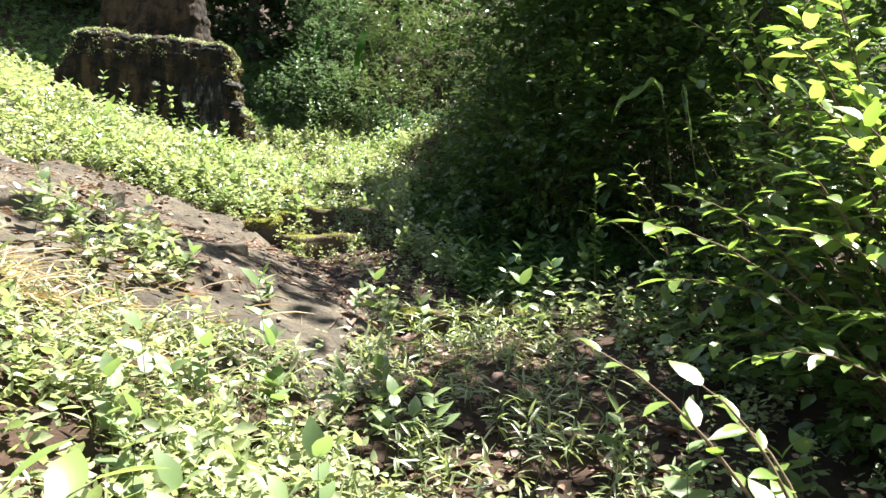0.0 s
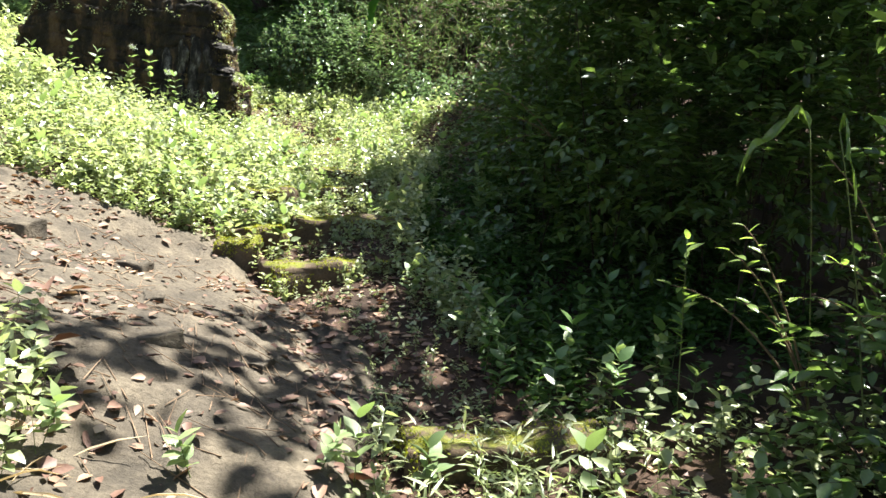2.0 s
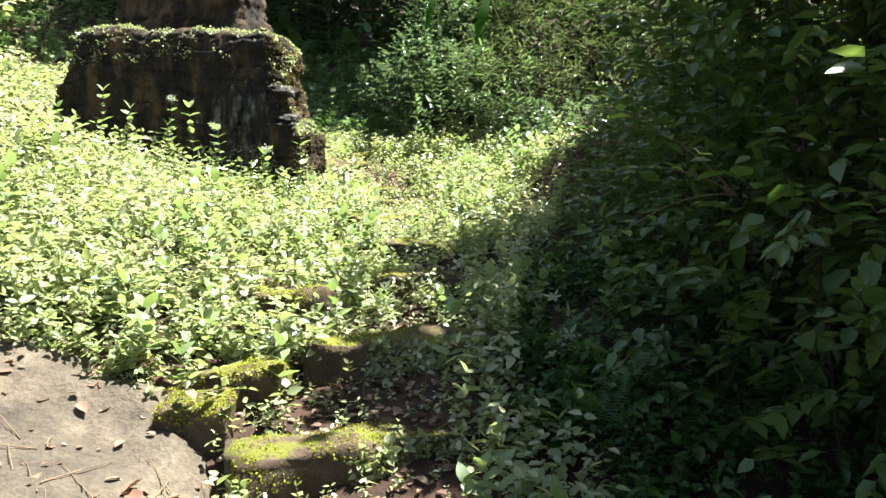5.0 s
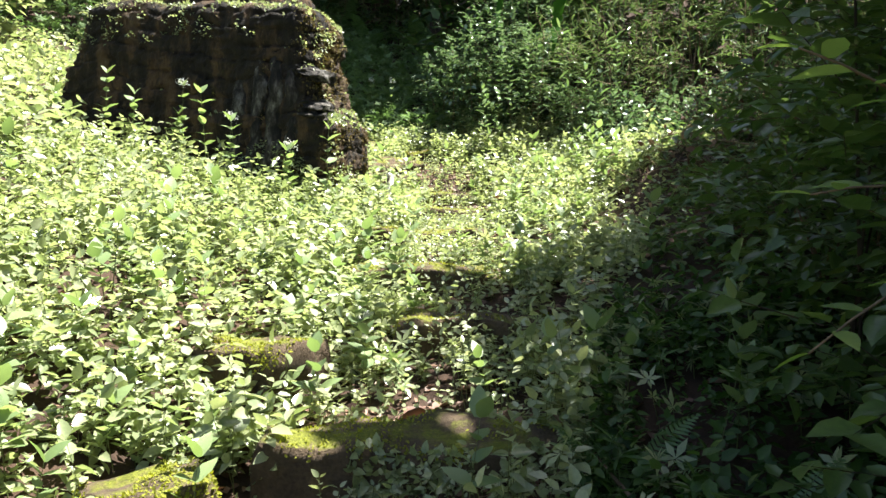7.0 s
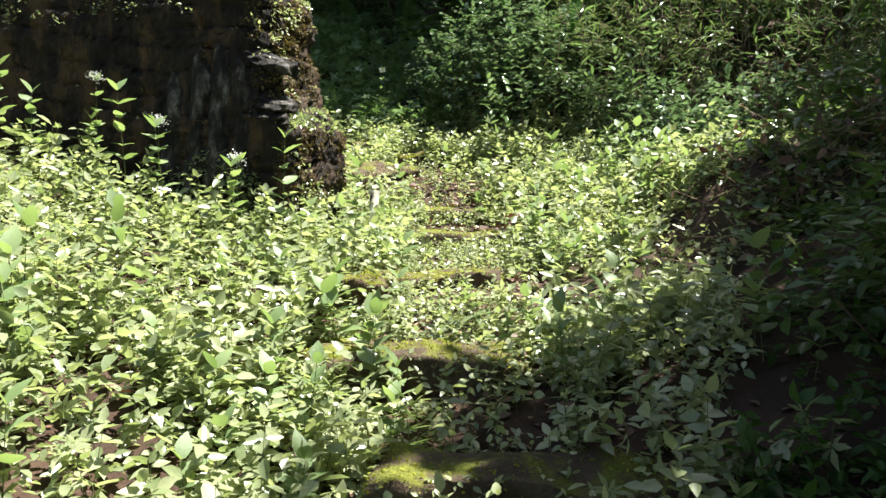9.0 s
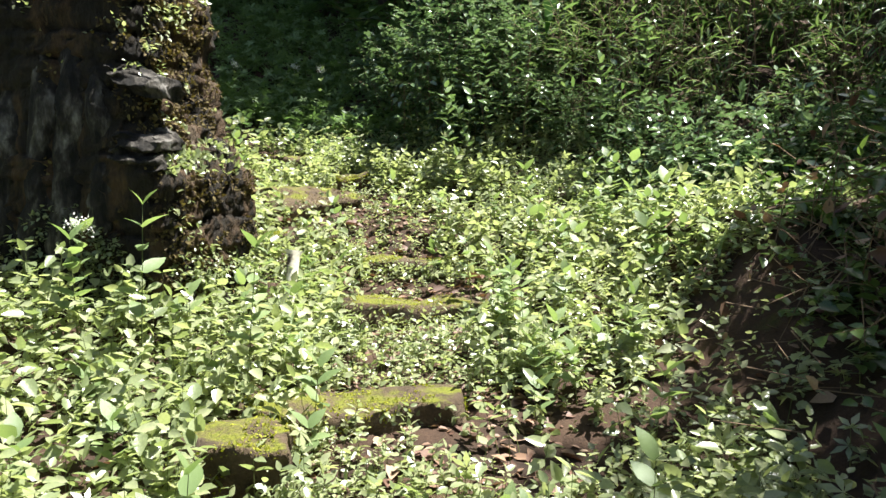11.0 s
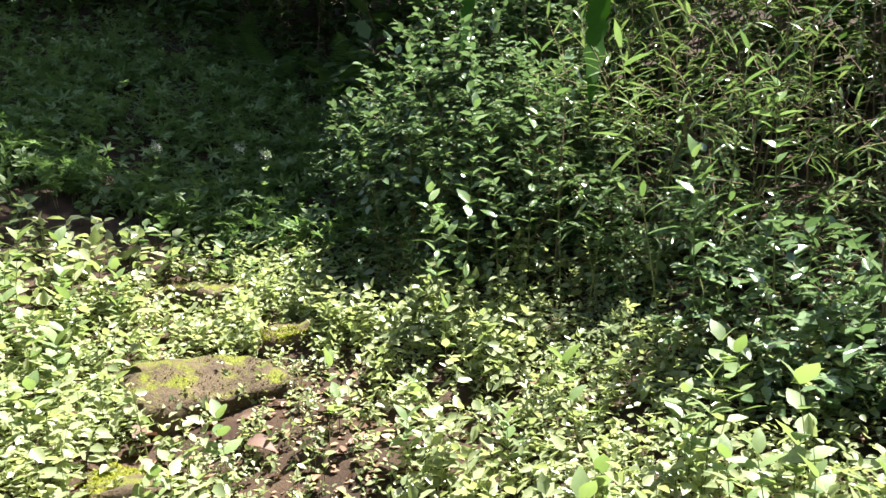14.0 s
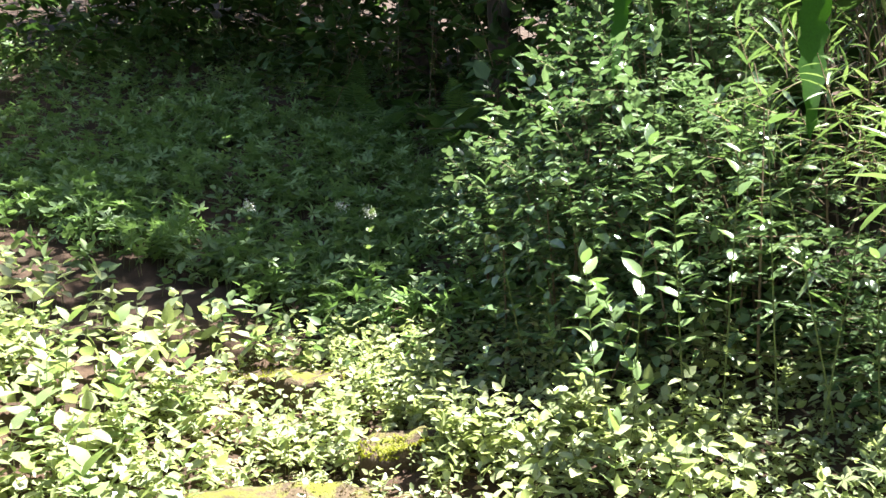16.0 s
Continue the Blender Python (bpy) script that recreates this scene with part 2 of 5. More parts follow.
def stem_arrays(a, b, r0, r1):
    """Three-sided tapered stems from a to b."""
    a, b = np.asarray(a, float), np.asarray(b, float)
    d = b - a
    d /= np.linalg.norm(d, axis=1, keepdims=True) + 1e-9
    h = np.where(np.abs(d[:, 2:3]) > 0.9, np.array([[1.0, 0, 0]]), np.array([[0, 0, 1.0]]))
    u = np.cross(d, h)
    u /= np.linalg.norm(u, axis=1, keepdims=True)
    w = np.cross(d, u)
    ring = []
    for p, r in ((a, r0), (b, r1)):
        r = np.broadcast_to(np.asarray(r, float), (len(a),))[:, None]
        for k in range(3):
            ang = 2 * math.pi * k / 3
            ring.append(p + r * (u * math.cos(ang) + w * math.sin(ang)))
    v = np.stack(ring, 1).reshape(-1, 3)
    base = (np.arange(len(a)) * 6)[:, None, None]
    f = np.array([(0, 1, 4, 3), (1, 2, 5, 4), (2, 0, 3, 5)])
    return v, [(f[None] + base).reshape(-1, 4)]


def joined(name, chunks, mats, parent=None):
    """chunks: (verts, face blocks, material index) joined into one mesh."""
    vs, fs, slots, n = [], [], [], 0
    for v, blocks, slot in chunks:
        for b in blocks:
            fs.append(b + n)
            slots.append(slot)
        vs.append(v)
        n += len(v)
    return mesh_object(name, np.concatenate(vs), fs, mats, slots, parent)


# ---- the lie of the land ----
SPINE = [(-300, 0.4, -24.0), (-30, 0.4, -3.2), (-4, 0.2, -0.35), (0, 0.1, 0.12), (3.2, 0.35, 0.60), (5.3, 0.15, 0.86), (7.3, -0.7, 1.08), (7.95, -0.9, 1.14), (8.45, -1.1, 1.34), (9.4, -1.15, 1.58), (10.8, -1.35, 1.84),
         (12, -1.8, 2.06), (13.4, -2.2, 2.28), (14.8, -2.55, 2.44), (15.7, -3.1, 2.62), (16.8, -3.9, 2.95), (18.0, -4.6, 3.35), (20, -5.4, 4.1), (24, -6.3, 6.1), (32, -7, 9.6), (60, -7, 19), (120, -7, 30), (400, -7, 42)]
SY, SX, SZ = (np.array(c, float) for c in zip(*SPINE))
LAY_SEED = 7.3


def bumps(x, y):
    return (np.sin(1.7 * x + 0.6 * y + 1.1) * np.sin(1.3 * y - 0.5 * x) * 0.05 + np.sin(4.1 * x + 2.2 * y) * np.sin(3.7 * y - 1.9 * x + LAY_SEED) * 0.025
            + np.sin(9.3 * x - 4.2 * y) * np.sin(8.1 * y + 5.3 * x) * 0.010)


def land(x, y):
    """Height of the ground."""
    x, y = np.asarray(x, float), np.asarray(y, float)
    z = np.interp(y, SY, SZ)
    d = x - np.interp(y, SY, SX)
    left, right = np.maximum(-d - 0.55, 0), np.maximum(d - 0.7, 0)
    z = z + 0.30 * np.minimum(left, 14) + 0.12 * np.clip(left - 14, 0, 60)
    bank = 0.06 + 0.16 * np.clip((y - 9.5) / 4, 0, 1) * np.clip((17.5 - y) / 2.5, 0.4, 1)
    z = z + bank * np.minimum(right, 9) + 0.03 * np.clip(right - 9, 0, 60)
    z = z + 0.4 * np.clip((d - 1.55) / 0.5, 0, 1) * np.clip((y - 12.3) / 0.8, 0, 1) * np.clip((15.9 - y) / 1.0, 0, 1)
    z = z - 0.38 * np.exp(-((x - 0.05) / 0.6) ** 2 - ((y - 13.55) / 0.7) ** 2)
    return z + bumps(x, y) * np.clip(np.hypot(x, y - 8) / 400 * 12 + 1, 1, 12)


def spaced(lo, hi, fine_lo, fine_hi, step):
    """Coordinates, dense between fine_lo and fine_hi and ever wider out to lo and hi."""
    mid = list(np.arange(fine_lo, fine_hi, step))
    out, s, p = [], step, fine_hi
    while p < hi:
        out.append(p)
        s *= 1.16
        p += s
    neg, s, p = [], step, fine_lo
    while p > lo:
        s *= 1.16
        p -= s
        neg.append(p)
    return np.array(neg[::-1] + mid + out)


def build_ground():
    xs, ys = spaced(-350, 350, -9, 6, 0.11), spaced(-280, 380, -1, 21, 0.11)
    X, Y = np.meshgrid(xs, ys)
    Z = land(X, Y)
    n = len(xs)
    i = (np.arange(len(ys) - 1)[:, None] * n + np.arange(n - 1)[None]).ravel()
    ob = mesh_object("ground", np.stack([X, Y, Z], -1).reshape(-1, 3), [np.stack([i, i + 1, i + n + 1, i + n], 1)], [SOIL], smooth=True)
    return tagged(ob, "sloping brown forest soil under weeds and dead leaves", "ground", kind="structure")


build_ground()
rng = np.random.default_rng(5)


# ---- stones ----
def stone_mesh(name, size, mat, seed, cuts=5, rough=0.05, parent=None, squash=0.35):
    """A worn block: a box cut into a grid, its corners rounded and its faces uneven."""
    bm = bmesh.new()
    bmesh.ops.create_cube(bm, size=2.0)
    bmesh.ops.subdivide_edges(bm, edges=bm.edges[:], cuts=cuts, use_grid_fill=True)
    L = Vector(size) / 2
    for v in bm.verts:
        c = v.co.copy()
        r = c.normalized() * 1.25
        c = c.lerp(r, squash * max(0, c.length - 1.05))
        p = Vector((c.x * L.x, c.y * L.y, c.z * L.z))
        n = noise.noise_vector(p * 3.1 + Vector((seed * 7.7, seed, 0))) * rough * 1.6 + noise.noise_vector(p * 9 + Vector((0, seed * 3.1, 5))) * rough * 0.6
        v.co = p + n
    for f in bm.faces:
        f.smooth = True
    return part(name, bm, mat, parent)


def block(name, x, y, top, size, turn, seed, label, category, group, rough=0.04, tilt=0.0, roll=0.0, mat=None):
    ob = stone_mesh(name, size, mat or STONE, seed, 9, rough)
    ob.matrix_world = pose(x, y, top - size[2] / 2, tilt, roll, turn)
    return tagged(ob, label, category, group)


def moss_coat(stone, count, seed, low=0.1, size=0.014, mat=None, front=False, name="moss", label="yellow-green moss"):
    """A fuzz of tiny leaves over the upper faces of a stone, as a part of it."""
    r = np.random.default_rng(seed)
    me = stone.data
    n = len(me.vertices)
    co, no = np.empty(n * 3, np.float32), np.empty(n * 3, np.float32)
    me.vertices.foreach_get("co", co)
    me.vertices.foreach_get("normal", no)
    co, no = co.reshape(-1, 3), no.reshape(-1, 3)
    f = np.array([p.vertices[:4] for p in me.polygons if len(p.vertices) == 4])
    nf = no[f].mean(1)
    f = f[nf[:, 0] > 0.3] if front == "path side" else f[nf[:, 1] < -0.4] if front else f[nf[:, 2] > low]
    patch = np.array([noise.noise(Vector(p) * 4 + Vector((seed, 0, 0))) for p in co[f].mean(1)])
    f = f[patch > -0.12]
    if not len(f):
        return
    w = r.integers(0, len(f), count)
    a, b = r.uniform(0, 1, (count, 1)), r.uniform(0, 1, (count, 1))
    q = co[f[w]]
    p = (q[:, 0] * (1 - a) + q[:, 1] * a) * (1 - b) + (q[:, 3] * (1 - a) + q[:, 2] * a) * b
    nn = no[f[w]].mean(1)
    d = nn * 0.5 + r.normal(0, 0.6, (count, 3))
    v, fc = leaf_arrays(p, d, nn + r.normal(0, 0.3, (count, 3)), size * r.uniform(0.5, 1.5, count), (SMALL_V, SMALL_F))
    ob = joined(name, [(v, fc, 0)], [mat or MOSS], stone)
    tagged(ob, label, kind="stuff")


MOSS = leaf_material("moss_leaf", [(0.1, (0.12, 0.135, 0.01)), (0.5, (0.22, 0.235, 0.018)), (0.95, (0.36, 0.35, 0.035))], 0.8, 0.35)
MOSS_BROWN = leaf_material("dry_moss_leaf", [(0.1, (0.05, 0.035, 0.015)), (0.5, (0.11, 0.08, 0.03)), (0.95, (0.2, 0.16, 0.055))], 0.9, 0.2)
STEP_LABEL = "worn stone step edge with yellow-green moss, half buried"
STEPS = [  # x, y, top, width, turn
    (0.55, 3.45, 0.68, 0.95, 14), (0.22, 5.35, 1.00, 0.95, 14), (-1.12, 8.16, 1.46, 1.08, 27), (-1.12, 9.24, 1.76, 1.12, 18), (-1.22, 10.72, 1.99, 1.00, 17), (-1.9, 11.55, 2.20, 0.95, 18),
    (-2.35, 13.0, 2.40, 0.9, 20), (-2.44, 14.74, 2.57, 1.3, 20), (-2.86, 15.66, 2.73, 0.85, 20), (-4.28, 16.70, 3.22, 0.8, 40), (-5.28, 18.02, 3.60, 0.7, 25)]
for i, (x, y, z, w, turn) in enumerate(STEPS):
    block("stone_step", x, y + 0.14, z - 0.03, (w + 0.1, 0.36, 0.42) if i != 9 else (w + 0.15, 0.5, 0.6), turn, i + 1.5, STEP_LABEL, "step", "stone steps up the slope", tilt=18 if i == 9 else 0)
    step = scene.collection.objects[-1]
    moss_coat(step, 1900 if y < 10 else 1000 if i != 9 else 1500, i + 3, mat=MOSS_BROWN if i == 9 else None)
    moss_coat(step, 900 if i in (2, 3) else 220, i + 60, size=0.044 if i in (2, 3) else 0.034, mat=LEAF_WEED, front=True, name="creepers", label="small green creeping leaves")
MOSSY = [(-1.98, 8.35, 1.60, 0.34, 0.3), (-1.9, 8.75, 1.66, 0.4, 0.3), (-2.05, 9.8, 1.95, 0.45, 0.5), (-2.62, 12.5, 2.38, 0.42, 0.5), (-4.07, 15.9, 2.88, 0.4, 0.42), (-3.5, 17.2, 3.02, 0.42, 0.3), (-4.12, 17.6, 3.36, 0.4, 0.3)]
for i, (x, y, z, w, d) in enumerate(MOSSY):
    block("mossy_stone", x, y, z, (w, d, 0.3), 20 + 31 * i, i + 20.5, "rounded kerb stone covered in bright yellow-green moss", "stone", "mossy stones beside the steps", 0.05)
    moss_coat(scene.collection.objects[-1], 1400, i + 30)


def slab_edge(y):
    """The slab's border towards the path."""
    return np.interp(y, [3.3, 5.9, 7.0, 7.7, 8.3, 9.0], [-0.45, -0.5, -0.75, -1.5, -2.05, -2.5])


def slab_top(x, y):
    """Height of the bare slab: a smooth worn face, flaked in low terraces."""
    flat = list(zip(x.ravel(), y.ravel()))
    ragged = np.array([noise.noise(Vector((a * 1.3, b * 1.3, 21))) + 0.5 * noise.noise(Vector((a * 4, b * 4, 2))) for a, b in flat]).reshape(x.shape)
    inside = np.minimum(np.minimum((slab_edge(y) + 0.3 - x) / 0.4, (x + 4.8) / 0.6), np.minimum((y - 3.3) / 0.7, (8.8 - y) / 0.4))
    edge = np.clip(inside + 0.35 * ragged, 0, 1) ** 0.6

    def rough(a, b):
        flake = 3.5 * noise.noise(Vector((a * 0.9, b * 1.2, 5))) + 0.5 * noise.noise(Vector((a * 5, b * 5, 9)))
        step = flake - math.floor(flake)
        return 0.03 * noise.noise(Vector((a * 0.9, b * 0.9, 3))) + 0.022 * min(step * 5, 1) + 0.010 * noise.noise(Vector((a * 7, b * 7, 1))) + 0.010 * noise.noise(Vector((a * 15, b * 15, 1))) + 0.008 * noise.noise(Vector((a * 29, b * 29, 1)))
    r = np.array([rough(a, b) for a, b in flat]).reshape(x.shape)
    return land(x, y) - 0.2 + 0.27 * edge + r * edge


def build_slab():
    """The bare sloping rock face crusted with earth beside the path."""
    n = 170
    x, y = np.meshgrid(np.linspace(-4.8, 0.1, n), np.linspace(3.3, 8.85, n))
    z = slab_top(x, y)
    i = (np.arange(n - 1)[:, None] * n + np.arange(n - 1)[None]).ravel()
    ob = mesh_object("rock_slab", np.stack([x, y, z], -1).reshape(-1, 3), [np.stack([i, i + 1, i + n + 1, i + n], 1)], [SLAB], smooth=True)
    tagged(ob, "bare grey-brown rock slab crusted with dry earth", "rock")


build_slab()


def build_boulder():
    """The tall black rock beside the steps: fluted front, ledges, a set-back upper block."""
    def body(name, prof, z0, z1, tilt, seed, parent):
        nu, nv = (300, 120) if parent is None else (150, 60)
        th = np.linspace(0, 2 * math.pi, nu, endpoint=False)
        zs, xl, xr, yf, yb = (np.array(c, float) for c in zip(*prof))
        verts = []
        for k in range(nv + 1):
            f = min(k / (nv - 8), 1)
            z = z0 + (z1 - z0) * f
            inset = max(0, k - (nv - 8)) / 8
            l, r, fr, bk = (np.interp(z, zs, a) for a in (xl, xr, yf, yb))
            cx, cy, wx, wy = (l + r) / 2, (fr + bk) / 2, (r - l) / 2 * (1 - 0.93 * inset), (bk - fr) / 2 * (1 - 0.93 * inset)
            edge = max(0, f - 0.96) / 0.04
            wx, wy = wx - 0.10 * edge ** 2, wy - 0.10 * edge ** 2
            for a in th:
                c, s = math.cos(a), math.sin(a)
                q = (abs(c) ** 10 + abs(s) ** 10) ** (-1 / 10)
                px, py = cx + c * q * wx, cy + s * q * wy
                p = Vector((px + seed, py, z))
                front = max(0, -s) ** 2
                flute = 0.06 * front * math.sin(px * 14 + 1.2 * noise.noise(p * 0.9)) * max(0, 1 - abs(px + 4.28) / 0.5) * max(0, 1 - abs(z - 3.6) / 0.95)
                bed = z * 5.5 + 0.35 * px + 1.1 * noise.noise(Vector((px * 0.9, py * 0.9, z * 0.8 + seed))) + 0.25 * noise.noise(p * 6)
                gap = bed - math.floor(bed)
                slab = noise.noise(Vector((math.floor(bed) * 3.7, px * 1.4, py * 1.4)))
                d = 0.055 * slab - 0.05 * max(0, 1 - gap * 6) + flute + 0.05 * noise.noise(p * 1.1) + 0.03 * noise.noise(p * 2.7) - 0.03 * abs(noise.noise(p * 5.0)) + 0.03 + 0.03 * noise.noise(p * 14) + 0.024 * noise.noise(p * 30)
                d *= 1 - 0.7 * inset
                verts.append((px + c * d, py + s * d, z + tilt * (cx - px) * f + (0.10 * noise.noise(p * 1.7) + 0.04 * noise.noise(p * 6)) * f + 0.05 * inset))
        i = (np.arange(nv)[:, None] * nu + np.arange(nu)[None]).ravel()
        j = (np.arange(nv)[:, None] * nu + (np.arange(nu)[None] + 1) % nu).ravel()
        top = nv * nu
        cap = np.arange(top, top + nu)[None]
        return mesh_object(name, verts, [np.stack([i, j, j + nu, i + nu], 1), cap], [ROCK], parent=parent, smooth=True)
    root = body("boulder", [(2.0, -7.4, -3.58, 13.35, 14.5), (3.45, -7.1, -3.56, 13.42, 14.5), (3.72, -6.95, -3.74, 13.46, 14.5), (4.4, -6.65, -3.84, 13.5, 14.5), (4.8, -6.5, -3.86, 13.55, 14.5)], 2.0, 4.74, 0.10, 3.0, None)
    body("upper_block", [(4.4, -6.5, -4.4, 14.0, 15.2), (5.5, -6.3, -4.65, 14.15, 15.1), (6.6, -6.0, -4.9, 14.3, 15.0)], 4.4, 6.5, 0.05, 9.0, root)
    for x, z0, z1, rad in ((-4.56, 2.75, 3.95, 0.14), (-4.34, 2.75, 4.3, 0.12), (-4.15, 2.75, 4.35, 0.12), (-3.95, 3.1, 4.1, 0.08)):
        pts = [(x + 0.03 * math.sin(0.35 * k + 5 * x), 13.45 + 0.015 * math.sin(k * 0.6 + x) + 0.05 * (k / 19) + 0.12 * max(0, k / 19 - 0.65) / 0.35, z0 + (z1 - z0) * k / 19) for k in range(20)]
        bm = tube(pts, rad, rad * 0.6, 18)
        for v in bm.verts:
            v.co += noise.noise_vector(v.co * 2.5) * 0.04 + noise.noise_vector(v.co * 9) * 0.03 + noise.noise_vector(v.co * 24) * 0.012
        part("rib", bm, PALE_ROCK, root, "grey weathered rock rib")
    for k, (x, z, w, h) in enumerate(((-3.76, 3.5, 0.3, 0.08), (-3.72, 3.59, 0.24, 0.06), (-3.74, 3.9, 0.26, 0.1))):
        ledge = stone_mesh("ledge", (w, 0.3, h), PALE_ROCK, 90 + k, 20, 0.045, root, 0.2)
        for v in ledge.data.vertices:
            v.co.y += 0.018 * math.sin(v.co.z * 110 + 5 * noise.noise(v.co * 7)) + 0.02 * noise.noise(v.co * 22)
            v.co.z += 0.012 * noise.noise(v.co * 26)
        ledge.matrix_local = pose(x, 13.56 + 0.02 * (k % 3), z, 6 * (k % 2), 4 + 7 * k % 9, 8 - 7 * k)
        tagged(ledge, "grey weathered rock ledge")
    return tagged(root, "tall black weathered rock with mossy top and ledges", "rock")


BOULDER = build_boulder()


# ---- low plants ----
def herb_chunks(xy, height, leaf, tiers, lean=0.15, droop=0.1, shape=(OVATE_V, OVATE_F), base_z=None, spread=1.0):
    """Upright weeds with pairs of opposite leaves: chunks of leaves and stems."""
    n = len(xy)
    h = np.asarray(height, float)
    z = land(xy[:, 0], xy[:, 1]) if base_z is None else base_z
    base = np.column_stack([xy, z - 0.01])
    tip = base + np.column_stack([rng.normal(0, lean, n) * h, rng.normal(0, lean, n) * h, h])
    a0 = rng.uniform(0, 2 * math.pi, n)
    P, D, U, S = [], [], [], []
    for k in range(tiers):
        f = 0.3 + 0.7 * (k + 1) / tiers
        p = base + (tip - base) * f
        for side in (0, 1):
            az = a0 + k * math.pi / 2 + side * math.pi + rng.normal(0, 0.25, n)
            el = rng.normal(0.1 - droop + 0.35 * (k == tiers - 1), 0.45, n)
            d = np.column_stack([np.cos(az) * np.cos(el), np.sin(az) * np.cos(el), np.sin(el)])
            P.append(p + d * 0.15 * leaf * 0.5)
            D.append(d)
            U.append(np.column_stack([rng.normal(0, 0.5, n), rng.normal(0, 0.5, n), np.ones(n)]))
            S.append(leaf * rng.uniform(0.65, 1.25, n) * (0.75 + 0.35 * math.sin(math.pi * (k + 1) / (tiers + 1))) * spread)
    v, f = leaf_arrays(np.concatenate(P), np.concatenate(D), np.concatenate(U), np.concatenate(S), shape)
    sv, sf = stem_arrays(base, tip, 0.0022, 0.0012)
    return [(v, f, 0), (sv, sf, 1)]


def scattered(n, x0, x1, y0, y1, keep):
    xy = np.column_stack([rng.uniform(x0, x1, n), rng.uniform(y0, y1, n)])
    return xy[keep(xy[:, 0], xy[:, 1])]


def patchy(x, y, s=1.0):
    return 0.5 + 0.25 * np.sin(2.3 * x * s + 1.1 * y * s) + 0.25 * np.sin(2.9 * y * s - 1.7 * x * s + 2) + 0.15 * np.sin(6.1 * x * s + 5.0 * y * s)


def off_path(x, y):
    return x - np.interp(y, SY, SX)


def on_slab(x, y):
    return (y > 4.0) & (y < 8.42) & (x < slab_edge(y) - 0.02) & (x > -4.3)


def on_step(x, y, pad=0.0):
    """On a step, or close before or behind it where soil and stone lie bare."""
    hit = np.zeros(np.shape(x), bool)
    for sx, sy, _, w, turn in STEPS:
        c, s = math.cos(radians(turn)), math.sin(radians(turn))
        dx, dy = x - sx, y - sy - 0.14
        a, b = np.abs(dx * c + dy * s), -dx * s + dy * c
        hit |= (a < w / 2 * 0.9 + pad) & (b > (-0.16 if sy < 16.5 else -0.6) - pad) & (b < 0.14 + pad)
    for sx, sy, _, w, d in MOSSY:
        hit |= (np.abs(x - sx) < w * 0.5) & (y - sy > -0.35) & (y - sy < 0.2)
    return hit


def in_boulder(x, y):
    return (x > -7.2) & (x < -3.52) & (y > 13.4) & (y < 15.0)


BARE = [(-1.15, 8.78, 0.7, 0.3, 0.3), (-1.25, 9.95, 0.6, 0.3, 0.3), (-1.5, 11.42, 0.42, 0.25, 0.3), (-1.8, 13.1, 0.6, 0.42, 0.25), (-2.7, 15.15, 0.65, 0.22, 0.35), (-5.1, 17.2, 0.45, 0.3, 0.3), (-0.45, 13.85, 0.55, 0.55, 0.15)]  # x, y, radii of bare soil, share of weeds left


